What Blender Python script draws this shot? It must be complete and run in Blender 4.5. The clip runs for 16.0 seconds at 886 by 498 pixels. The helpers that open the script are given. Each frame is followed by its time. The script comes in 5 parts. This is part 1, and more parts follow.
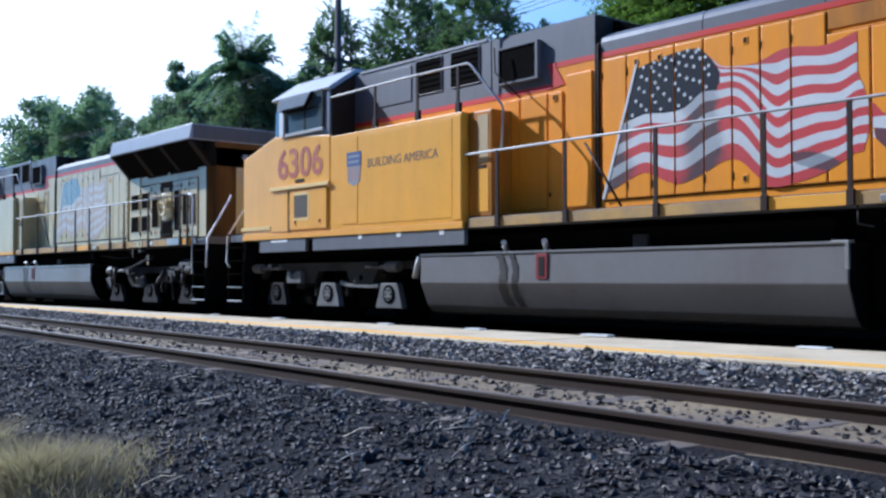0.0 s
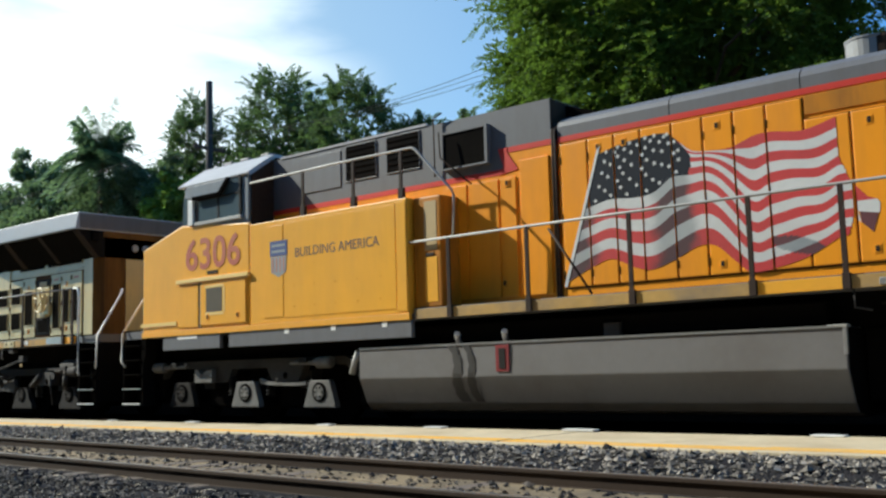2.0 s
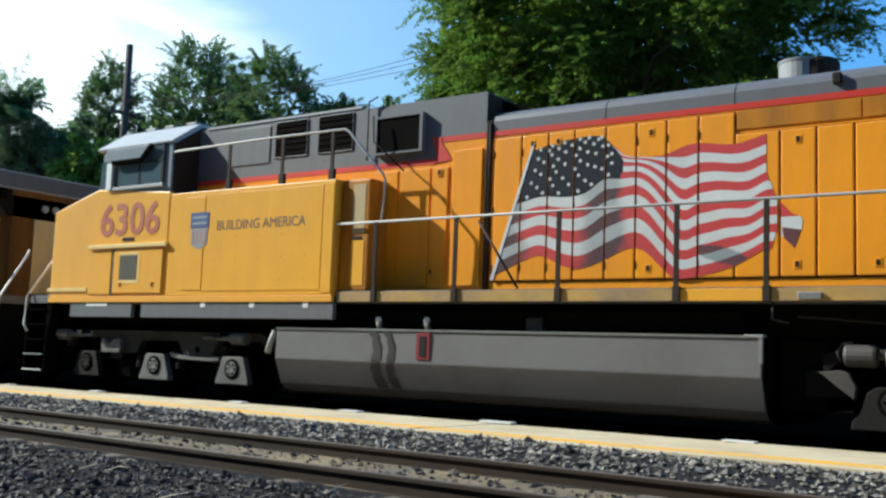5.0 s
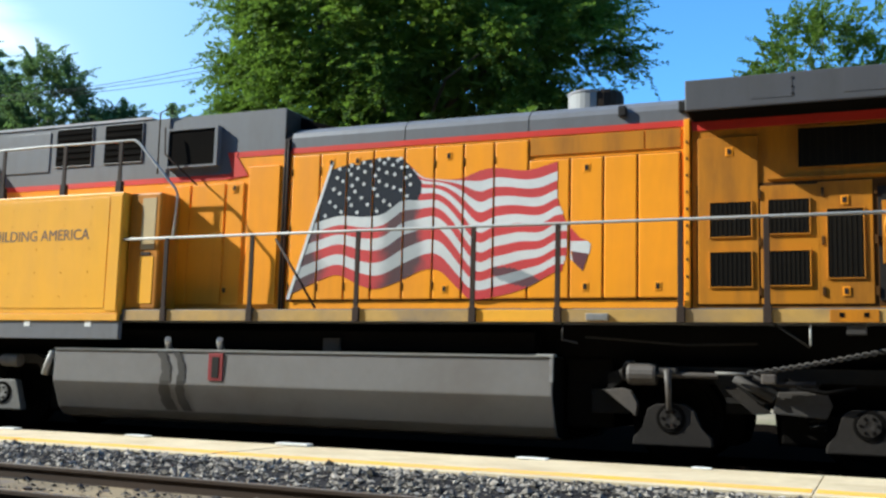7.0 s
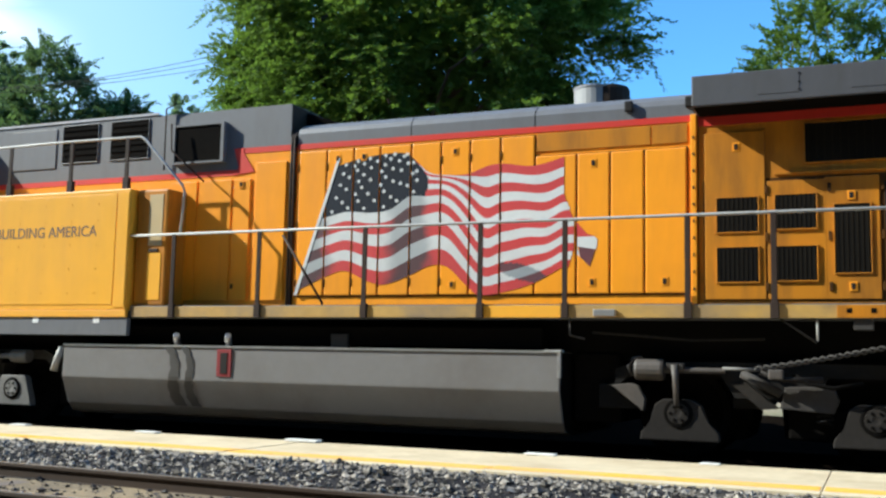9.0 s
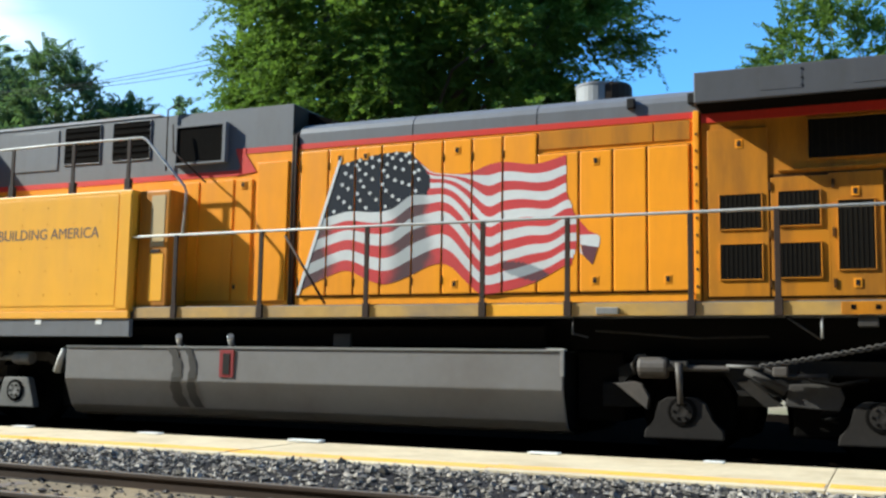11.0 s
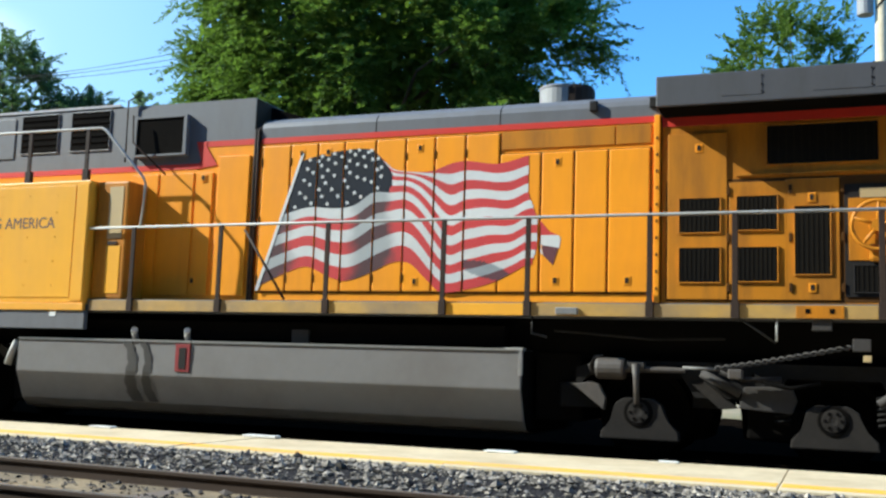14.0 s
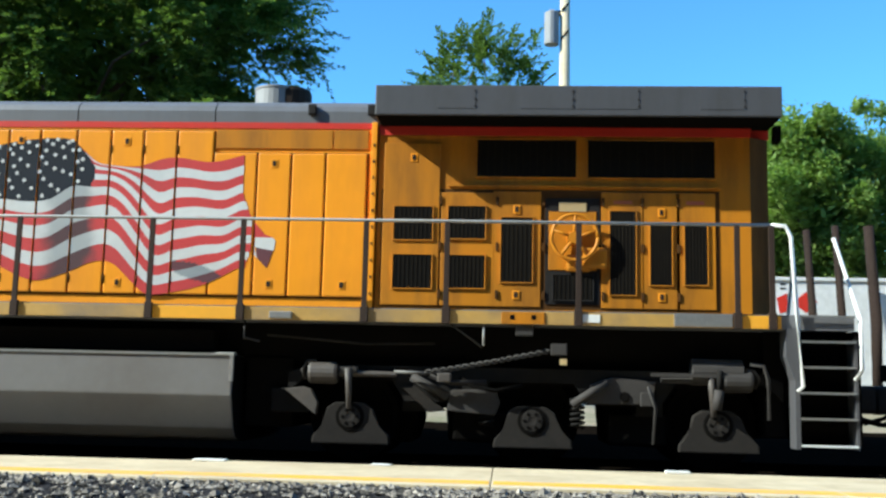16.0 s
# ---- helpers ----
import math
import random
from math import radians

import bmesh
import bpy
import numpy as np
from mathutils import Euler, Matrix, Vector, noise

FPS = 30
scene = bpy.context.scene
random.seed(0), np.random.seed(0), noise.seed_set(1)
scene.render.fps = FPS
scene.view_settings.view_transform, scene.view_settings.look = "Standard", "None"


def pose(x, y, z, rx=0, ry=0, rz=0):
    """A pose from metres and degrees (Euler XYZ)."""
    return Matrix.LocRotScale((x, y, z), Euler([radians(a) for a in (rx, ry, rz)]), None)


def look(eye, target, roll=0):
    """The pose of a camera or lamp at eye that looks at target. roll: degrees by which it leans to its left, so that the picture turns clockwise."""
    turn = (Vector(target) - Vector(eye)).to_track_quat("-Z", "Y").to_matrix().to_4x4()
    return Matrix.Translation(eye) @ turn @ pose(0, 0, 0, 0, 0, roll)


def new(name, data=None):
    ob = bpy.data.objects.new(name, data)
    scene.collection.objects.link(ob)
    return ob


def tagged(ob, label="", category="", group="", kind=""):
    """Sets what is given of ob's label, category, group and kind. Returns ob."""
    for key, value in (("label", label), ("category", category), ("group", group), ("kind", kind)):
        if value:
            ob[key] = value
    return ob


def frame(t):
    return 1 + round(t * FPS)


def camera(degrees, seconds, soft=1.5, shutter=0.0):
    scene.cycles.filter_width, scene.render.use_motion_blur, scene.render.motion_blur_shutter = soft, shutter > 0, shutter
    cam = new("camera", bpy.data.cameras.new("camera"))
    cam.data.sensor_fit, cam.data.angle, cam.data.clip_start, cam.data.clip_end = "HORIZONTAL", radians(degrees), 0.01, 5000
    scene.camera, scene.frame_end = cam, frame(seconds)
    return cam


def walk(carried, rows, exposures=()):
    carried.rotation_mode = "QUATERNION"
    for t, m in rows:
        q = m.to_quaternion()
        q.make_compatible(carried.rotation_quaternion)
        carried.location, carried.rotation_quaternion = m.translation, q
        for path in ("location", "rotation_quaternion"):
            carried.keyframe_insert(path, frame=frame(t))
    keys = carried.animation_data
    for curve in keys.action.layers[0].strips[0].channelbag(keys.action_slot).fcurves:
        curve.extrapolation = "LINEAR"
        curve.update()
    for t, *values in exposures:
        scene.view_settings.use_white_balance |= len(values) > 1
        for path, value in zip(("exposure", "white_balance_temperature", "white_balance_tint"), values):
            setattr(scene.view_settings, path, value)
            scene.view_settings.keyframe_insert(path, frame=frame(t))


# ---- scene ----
cam = camera(46.9, 16.0, soft=2.5)
PATH = [
    (0, (5.759, -12.125, 0.805), (4.227, -10.84, 0.863), -0.1),
    (0.5, (5.28, -12.287, 0.822), (3.85, -10.897, 0.978), 2.0),
    (0.7, (5.057, -12.404, 0.841), (3.736, -10.927, 1.11), 0.76),
    (1, (4.723, -12.579, 0.886), (3.466, -11.043, 1.135), 0.8),
    (1.2, (4.541, -12.666, 0.915), (3.283, -11.129, 1.151), -0.13),
    (1.5, (4.267, -12.797, 0.931), (3.005, -11.265, 1.177), -2.0),
    (2, (3.954, -12.793, 0.866), (2.662, -11.284, 1.098), -1.6),
    (2.5, (3.778, -12.876, 0.915), (2.56, -11.305, 1.135), 1.2),
    (3, (3.774, -12.857, 0.884), (2.584, -11.268, 1.126), 2.5),
    (5.5, (3.667, -12.98, 0.828), (2.554, -11.332, 1.039), 2.0),
    (6, (3.626, -12.972, 0.855), (2.609, -11.268, 1.105), 1.9),
    (6.5, (3.547, -13.02, 0.885), (2.7, -11.228, 1.146), 1.6),
    (7, (3.497, -13.058, 0.921), (2.721, -11.231, 1.171), 1.5),
    (7.5, (3.504, -13.057, 1.005), (2.74, -11.222, 1.231), 1.3),
    (8, (3.487, -13.096, 1.032), (2.716, -11.265, 1.27), 1.4),
    (8.5, (3.464, -13.127, 1.049), (2.686, -11.298, 1.27), 1.3),
    (11, (3.482, -13.066, 1.016), (2.691, -11.243, 1.241), 0.9),
    (11.5, (3.489, -13.045, 0.989), (2.695, -11.224, 1.215), 1.3),
    (12, (3.434, -13.097, 0.997), (2.679, -11.259, 1.223), 1.3),
    (12.5, (3.431, -13.092, 0.958), (2.687, -11.249, 1.183), 1.8),
    (13, (3.46, -13.067, 0.924), (2.692, -11.237, 1.17), 1.9),
    (13.5, (3.465, -13.07, 0.954), (2.706, -11.232, 1.169), 1.9),
    (14, (3.461, -13.059, 0.925), (2.744, -11.208, 1.162), 1.9),
    (14.5, (3.459, -13.038, 0.894), (2.748, -11.184, 1.13), 2.1),
    (14.8, (3.464, -12.995, 0.854), (2.88, -11.1, 1.116), 3.01),
    (15, (3.467, -12.967, 0.812), (2.961, -11.052, 1.084), 2.6),
    (15.2, (3.396, -12.981, 0.814), (2.99, -11.041, 1.083), 2.6),
    (15.5, (3.29, -13.002, 0.83), (3.048, -11.036, 1.102), 1.8),
    (16, (3.116, -13.022, 0.887), (2.99, -11.044, 1.155), 1.3),
]
EXPOSURES = [(0.0, 0.46, 5050, 13), (0.5, 0.40, 5300, 7), (0.7, 0.36, 5650, 2), (1.0, 0.33, 6150, 3), (1.5, 0.32, 6300, 1), (2.5, 0.40, 6500, 3), (5.5, 0.55, 6000, -2), (6.0, 0.62, 6000, -3), (7.0, 0.86, 6150, 2), (11.5, 0.89, 6150, 1), (14.5, 0.90, 6050, 0), (15.2, 0.94, 6050, -1), (16.0, 0.90, 6000, -2)]
SKY, SUN_POWER = 0.125, 5.0
walk(cam, [(t, look(eye, to, roll)) for t, eye, to, roll in PATH], EXPOSURES)

# ---- light ----
SUN = Vector((-1.42, -0.50, 1.02)).normalized()
world = bpy.data.worlds.new("sky")
scene.world = world
world.use_nodes = True
wn, wl = world.node_tree.nodes, world.node_tree.links
wn.clear()
w_out = wn.new("ShaderNodeOutputWorld")
w_bg = wn.new("ShaderNodeBackground")
w_sky = wn.new("ShaderNodeTexSky")
w_sky.sky_type, w_sky.sun_disc = "NISHITA", False
w_sky.sun_elevation = math.asin(SUN.z)
w_sky.sun_rotation = math.atan2(SUN.x, SUN.y)
w_sky.air_density, w_sky.dust_density, w_sky.ozone_density = 1.0, 0.3, 3.0
w_bg.inputs["Strength"].default_value = SKY
# thin bright cloud low over the far end of the line
w_co = wn.new("ShaderNodeTexCoord")
w_dot = wn.new("ShaderNodeVectorMath"); w_dot.operation = "DOT_PRODUCT"
w_dot.inputs[1].default_value = Vector((-0.93, 0.28, 0.17)).normalized()
w_map = wn.new("ShaderNodeMapping"); w_map.inputs["Scale"].default_value = (3.0, 3.0, 9.0)
w_noise = wn.new("ShaderNodeTexNoise"); w_noise.inputs["Scale"].default_value = 1.3; w_noise.inputs["Detail"].default_value = 6
w_add = wn.new("ShaderNodeMath"); w_add.operation = "MULTIPLY_ADD"; w_add.inputs[1].default_value = 0.22
w_ramp = wn.new("ShaderNodeMapRange"); w_ramp.interpolation_type = "SMOOTHSTEP"
w_ramp.inputs["From Min"].default_value, w_ramp.inputs["From Max"].default_value = 0.98, 1.085
w_tint = wn.new("ShaderNodeMix"); w_tint.data_type, w_tint.blend_type = "RGBA", "MULTIPLY"
w_tint.inputs["Factor"].default_value = 1.0
w_tint.inputs["B"].default_value = (0.56, 0.96, 1.25, 1)
w_mix = wn.new("ShaderNodeMix"); w_mix.data_type = "RGBA"
w_mix.inputs["B"].default_value = (8.0, 8.5, 9.0, 1)
wl.new(w_co.outputs["Generated"], w_dot.inputs[0]); wl.new(w_co.outputs["Generated"], w_map.inputs["Vector"])
wl.new(w_map.outputs[0], w_noise.inputs["Vector"]); wl.new(w_noise.outputs["Fac"], w_add.inputs[0])
wl.new(w_dot.outputs["Value"], w_add.inputs[2]); wl.new(w_add.outputs[0], w_ramp.inputs["Value"])
# a long thin streak of cloud that leaves it, slanting down
w_dir = wn.new("ShaderNodeVectorMath"); w_dir.operation = "DOT_PRODUCT"
w_dir.inputs[1].default_value = (0.33, 0.0, 1.0)
w_wave = wn.new("ShaderNodeMath"); w_wave.operation = "MULTIPLY_ADD"; w_wave.inputs[1].default_value = 0.06
w_off = wn.new("ShaderNodeMath"); w_off.operation = "SUBTRACT"; w_off.inputs[1].default_value = 0.085
w_abs = wn.new("ShaderNodeMath"); w_abs.operation = "ABSOLUTE"
w_band = wn.new("ShaderNodeMapRange"); w_band.interpolation_type = "SMOOTHSTEP"
for key, v in (("From Min", 0.0), ("From Max", 0.032), ("To Min", 0.85), ("To Max", 0.0)):
    w_band.inputs[key].default_value = v
w_end = wn.new("ShaderNodeMapRange"); w_end.interpolation_type = "SMOOTHSTEP"
w_end.inputs["From Min"].default_value, w_end.inputs["From Max"].default_value = 0.86, 0.93
w_both = wn.new("ShaderNodeMath"); w_both.operation = "MULTIPLY"
w_max = wn.new("ShaderNodeMath"); w_max.operation = "MAXIMUM"
wl.new(w_co.outputs["Generated"], w_dir.inputs[0]); wl.new(w_noise.outputs["Fac"], w_wave.inputs[0]); wl.new(w_dir.outputs["Value"], w_wave.inputs[2])
wl.new(w_wave.outputs[0], w_off.inputs[0]); wl.new(w_off.outputs[0], w_abs.inputs[0]); wl.new(w_abs.outputs[0], w_band.inputs["Value"])
wl.new(w_dot.outputs["Value"], w_end.inputs["Value"]); wl.new(w_band.outputs[0], w_both.inputs[0]); wl.new(w_end.outputs[0], w_both.inputs[1])
wl.new(w_both.outputs[0], w_max.inputs[0]); wl.new(w_ramp.outputs[0], w_max.inputs[1]); wl.new(w_max.outputs[0], w_mix.inputs["Factor"])
wl.new(w_sky.outputs[0], w_tint.inputs["A"])
# thin haze round the cloud
w_thin = wn.new("ShaderNodeMapRange"); w_thin.interpolation_type = "SMOOTHSTEP"
w_thin.inputs["From Min"].default_value, w_thin.inputs["From Max"].default_value, w_thin.inputs["To Max"].default_value = 0.62, 0.98, 0.8
w_haze = wn.new("ShaderNodeMix"); w_haze.data_type = "RGBA"
w_haze.inputs["B"].default_value = (3.2, 4.3, 5.4, 1)
wl.new(w_dot.outputs["Value"], w_thin.inputs["Value"]); wl.new(w_thin.outputs[0], w_haze.inputs["Factor"])
wl.new(w_tint.outputs["Result"], w_haze.inputs["A"]); wl.new(w_haze.outputs["Result"], w_mix.inputs["A"])
wl.new(w_mix.outputs["Result"], w_bg.inputs["Color"]); wl.new(w_bg.outputs[0], w_out.inputs["Surface"])

sun_data = bpy.data.lights.new("sun", "SUN")
sun_data.energy, sun_data.angle, sun_data.color = SUN_POWER, radians(0.53), (1.0, 0.95, 0.86)
sun = new("sun", sun_data)
sun.matrix_world = look(SUN * 60, (0, 0, 0))


# ---- materials ----
def mat(name, color, rough=0.6, metal=0.0, dirt=None, dirt_amount=0.35, grain=8.0, bump=0.05, streak=False, island=0.0, spec=0.5, coat=0.0):
    """Base colour broken up by large stains and fine grain, with relief."""
    m = bpy.data.materials.new(name)
    m.use_nodes = True
    n, l = m.node_tree.nodes, m.node_tree.links
    b = n["Principled BSDF"]
    b.inputs["Roughness"].default_value, b.inputs["Metallic"].default_value = rough, metal
    b.inputs["Specular IOR Level"].default_value = spec
    b.inputs["Coat Weight"].default_value = coat
    co = n.new("ShaderNodeTexCoord")
    mp = n.new("ShaderNodeMapping")
    l.new(co.outputs["Object"], mp.inputs["Vector"])
    if streak:
        mp.inputs["Scale"].default_value = (3.0, 3.0, 0.5)
    big = n.new("ShaderNodeTexNoise"); big.inputs["Scale"].default_value = 1.1; big.inputs["Detail"].default_value = 7; big.inputs["Roughness"].default_value = 0.65
    fine = n.new("ShaderNodeTexNoise"); fine.inputs["Scale"].default_value = grain; fine.inputs["Detail"].default_value = 5
    l.new(mp.outputs[0], big.inputs["Vector"]); l.new(co.outputs["Object"], fine.inputs["Vector"])
    rng = n.new("ShaderNodeMapRange"); rng.inputs["From Min"].default_value, rng.inputs["From Max"].default_value = 0.42, 0.72
    rng.inputs["To Max"].default_value = dirt_amount
    l.new(big.outputs["Fac"], rng.inputs["Value"])
    mix = n.new("ShaderNodeMix"); mix.data_type = "RGBA"
    mix.inputs["A"].default_value = (*color, 1)
    mix.inputs["B"].default_value = (*(dirt or [c * 0.45 for c in color]), 1)
    l.new(rng.outputs[0], mix.inputs["Factor"])
    hsv = n.new("ShaderNodeHueSaturation")
    l.new(mix.outputs["Result"], hsv.inputs["Color"])
    val = n.new("ShaderNodeMapRange"); val.inputs["To Min"].default_value, val.inputs["To Max"].default_value = (0.94, 1.06) if bump < 0.011 else (0.80, 1.20)
    l.new(fine.outputs["Fac"], val.inputs["Value"])
    if island:
        geo = n.new("ShaderNodeNewGeometry")
        isl = n.new("ShaderNodeMapRange"); isl.inputs["To Min"].default_value, isl.inputs["To Max"].default_value = 1 - island, 1 + island
        l.new(geo.outputs["Random Per Island"], isl.inputs["Value"])
        mul = n.new("ShaderNodeMath"); mul.operation = "MULTIPLY"
        l.new(val.outputs[0], mul.inputs[0]); l.new(isl.outputs[0], mul.inputs[1]); l.new(mul.outputs[0], hsv.inputs["Value"])
    else:
        l.new(val.outputs[0], hsv.inputs["Value"])
    l.new(hsv.outputs[0], b.inputs["Base Color"])
    rr = n.new("ShaderNodeMapRange"); rr.inputs["To Min"].default_value, rr.inputs["To Max"].default_value = max(0.05, rough - 0.12), min(1, rough + 0.12)
    l.new(big.outputs["Fac"], rr.inputs["Value"]); l.new(rr.outputs[0], b.inputs["Roughness"])
    if bump > 0.011:
        bp = n.new("ShaderNodeBump"); bp.inputs["Strength"].default_value = bump * 4 if bump < 0.25 else 1.0; bp.inputs["Distance"].default_value = bump * 0.1
        l.new(fine.outputs["Fac"], bp.inputs["Height"]); l.new(bp.outputs[0], b.inputs["Normal"])
    return m


def leaf_mat(name, color, back):
    m = mat(name, color, rough=0.75, dirt=back, dirt_amount=0.8, grain=3.0, bump=0, island=0.6, spec=0.15)
    n, l = m.node_tree.nodes, m.node_tree.links
    tr = n.new("ShaderNodeBsdfTranslucent"); tr.inputs["Color"].default_value = (color[0] * 1.3, color[1] * 1.5, color[2] * 0.8, 1)
    mx = n.new("ShaderNodeMixShader"); mx.inputs[0].default_value = 0.4
    l.new(n["Principled BSDF"].outputs[0], mx.inputs[1]); l.new(tr.outputs[0], mx.inputs[2])
    l.new(mx.outputs[0], n["Material Output"].inputs["Surface"])
    return m


YELLOW = mat("yellow_paint", (0.95, 0.345, 0.016), 0.36, dirt=(0.66, 0.23, 0.018), dirt_amount=0.4, grain=3, bump=0.006, streak=True, coat=0.2)
SUNFADED = mat("sun_faded_yellow_paint", (0.90, 0.435, 0.036), 0.38, dirt=(0.72, 0.34, 0.037), dirt_amount=0.4, grain=3, bump=0.006, streak=True, coat=0.2)
# Grime, with the shade below the radiator wing also in the colour.
GRIMESHADE = mat("grimy_shaded_yellow_paint", (0.53, 0.195, 0.010), 0.5, dirt=(0.17, 0.07, 0.012), dirt_amount=0.75, grain=3, bump=0.006, streak=True, spec=0.3)
# Body and flag of the locomotive ahead: grazing glare lightens these colours.
DUSTGLARE = mat("dusty_glare_yellow_paint", (0.58, 0.44, 0.19), 0.4, coat=0.3, dirt=(0.36, 0.30, 0.16), dirt_amount=0.6, grain=12, bump=0.006, streak=True)
GLARE_RED = mat("glare_pale_flag_red", (0.50, 0.42, 0.34), 0.55, dirt=(0.42, 0.36, 0.29), grain=9, bump=0.004)
GLARE_WHITE = mat("glare_pale_flag_white", (0.55, 0.55, 0.52), 0.55, dirt=(0.42, 0.44, 0.44), grain=9, bump=0.004)
GLARE_BLUE = mat("glare_pale_flag_blue", (0.20, 0.36, 0.42), 0.55, dirt=(0.28, 0.36, 0.38), grain=9, bump=0.004)
GREY = mat("grey_paint", (0.138, 0.138, 0.148), 0.5, dirt=(0.07, 0.065, 0.06), grain=12, bump=0.006, streak=True)
ROOF = mat("roof_grey_paint", (0.46, 0.455, 0.47), 0.45, dirt=(0.28, 0.27, 0.27), grain=12, bump=0.006)
RED = mat("red_paint", (0.62, 0.035, 0.02), 0.45, dirt=(0.3, 0.03, 0.02), grain=12, bump=0.004)
TANK = mat("tank_grey_paint", (0.168, 0.158, 0.152), 0.5, dirt=(0.095, 0.078, 0.066), dirt_amount=0.5, grain=10, bump=0.008, coat=0.1)
CYLINDER = mat("pale_grey_cylinder_paint", (0.085, 0.070, 0.060), 0.6, dirt=(0.04, 0.034, 0.03), dirt_amount=0.8, grain=16, bump=0.03)
CLEANTRUCK = mat("silver_grey_truck_paint", (0.17, 0.162, 0.15), 0.65, dirt=(0.06, 0.055, 0.05), dirt_amount=0.8, grain=16, bump=0.05)
TRUCK = mat("truck_grey_paint", (0.041, 0.035, 0.032), 0.8, dirt=(0.026, 0.023, 0.021), dirt_amount=0.8, grain=16, bump=0.05)
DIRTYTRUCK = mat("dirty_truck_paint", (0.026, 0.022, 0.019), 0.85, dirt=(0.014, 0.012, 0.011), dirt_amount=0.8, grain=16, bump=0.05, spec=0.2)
FRAMEGREY = mat("grey_truck_frame_paint", (0.05, 0.046, 0.042), 0.8, dirt=(0.022, 0.02, 0.018), dirt_amount=0.8, grain=12, bump=0.05, spec=0.2)
DARKTRUCK = mat("near_black_truck_casting", (0.013, 0.0115, 0.0105), 0.9, dirt=(0.006, 0.0055, 0.005), dirt_amount=0.8, grain=16, bump=0.05, spec=0.2)
# So dark that it also paints the deep shade below the deck.
BLACK = mat("underframe_shade_black", (0.007, 0.0065, 0.006), 1.0, dirt=(0.013, 0.011, 0.010), grain=14, bump=0.05, spec=0.0)
DARK = mat("dark_steel", (0.022, 0.020, 0.019), 0.65, dirt=(0.04, 0.03, 0.025), grain=18, bump=0.03, spec=0.12)
GRILLE = mat("grille_dark", (0.012, 0.011, 0.010), 1.0, dirt=(0.022, 0.018, 0.014), grain=20, bump=0.02, spec=0.0)
SLAT = mat("dirty_slats", (0.016, 0.013, 0.010), 0.9, dirt=(0.03, 0.022, 0.012), grain=20, bump=0.02, spec=0.05)
STEEL = mat("bare_steel", (0.42, 0.41, 0.40), 0.4, 0.7, dirt=(0.2, 0.17, 0.14), grain=20, bump=0.02)
RAILBAR = mat("handrail_paint", (0.40, 0.39, 0.37), 0.5, dirt=(0.2, 0.17, 0.14), grain=20, bump=0.02)
POST = mat("post_dark_paint", (0.045, 0.030, 0.024), 0.6, dirt=(0.03, 0.025, 0.02), grain=20, bump=0.02, spec=0.12)
SILL = mat("deck_edge_paint", (0.47, 0.28, 0.07), 0.6, dirt=(0.20, 0.15, 0.10), dirt_amount=0.85, grain=7, bump=0.02)
GOLD = mat("golden_sill_stripe", (0.85, 0.40, 0.03), 0.45, dirt=(0.6, 0.28, 0.04), grain=10, bump=0.004)
WHITE = mat("white_paint", (0.78, 0.78, 0.76), 0.5, dirt=(0.55, 0.54, 0.5), grain=12, bump=0.004)
FLAG_WHITE = mat("flag_white", (0.66, 0.66, 0.64), 0.5, dirt=(0.46, 0.48, 0.48), dirt_amount=0.7, grain=9, bump=0.004)
FLAG_RED = mat("flag_red", (0.56, 0.045, 0.045), 0.5, dirt=(0.36, 0.028, 0.032), dirt_amount=0.6, grain=9, bump=0.004)
FLAG_BLUE = mat("flag_blue", (0.013, 0.017, 0.027), 0.7, dirt=(0.009, 0.010, 0.011), dirt_amount=0.8, grain=9, bump=0.004, spec=0.2)
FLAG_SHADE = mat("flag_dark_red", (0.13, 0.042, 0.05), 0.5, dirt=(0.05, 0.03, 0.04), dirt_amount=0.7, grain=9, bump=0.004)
FLAG_GREY = mat("flag_grey_white", (0.31, 0.335, 0.345), 0.5, dirt=(0.17, 0.20, 0.215), dirt_amount=0.7, grain=9, bump=0.004)
def fold_paint(name, color, shade):
    """Flag paint whose artwork darkens in two soft upright folds."""
    m = mat(name, color, 0.5, dirt=[c * 0.72 for c in color], dirt_amount=0.6, grain=9, bump=0.004)
    n, l = m.node_tree.nodes, m.node_tree.links
    co = n.new("ShaderNodeTexCoord")
    sep = n.new("ShaderNodeSeparateXYZ"); l.new(co.outputs["Object"], sep.inputs[0])
    wob = n.new("ShaderNodeTexNoise"); wob.inputs["Scale"].default_value = 2.6; wob.inputs["Detail"].default_value = 4
    l.new(co.outputs["Object"], wob.inputs["Vector"])
    xx = n.new("ShaderNodeMath"); xx.operation = "MULTIPLY_ADD"; xx.inputs[1].default_value = 0.5
    l.new(wob.outputs["Fac"], xx.inputs[0]); l.new(sep.outputs["X"], xx.inputs[2])

    def ramp(a, b, lo, hi):
        r = n.new("ShaderNodeMapRange"); r.interpolation_type = "SMOOTHSTEP"
        for key, v in (("From Min", a), ("From Max", b), ("To Min", lo), ("To Max", hi)):
            r.inputs[key].default_value = v
        l.new(xx.outputs[0], r.inputs["Value"])
        return r
    left, rise, fall = ramp(-3.32, -3.02, 1, 0), ramp(-2.42, -2.12, 0, 1), ramp(-1.80, -1.60, 1, 0)
    band = n.new("ShaderNodeMath"); band.operation = "MULTIPLY"
    both = n.new("ShaderNodeMath"); both.operation = "MAXIMUM"
    l.new(rise.outputs[0], band.inputs[0]); l.new(fall.outputs[0], band.inputs[1])
    l.new(left.outputs[0], both.inputs[0]); l.new(band.outputs[0], both.inputs[1])
    mix = n.new("ShaderNodeMix"); mix.data_type = "RGBA"
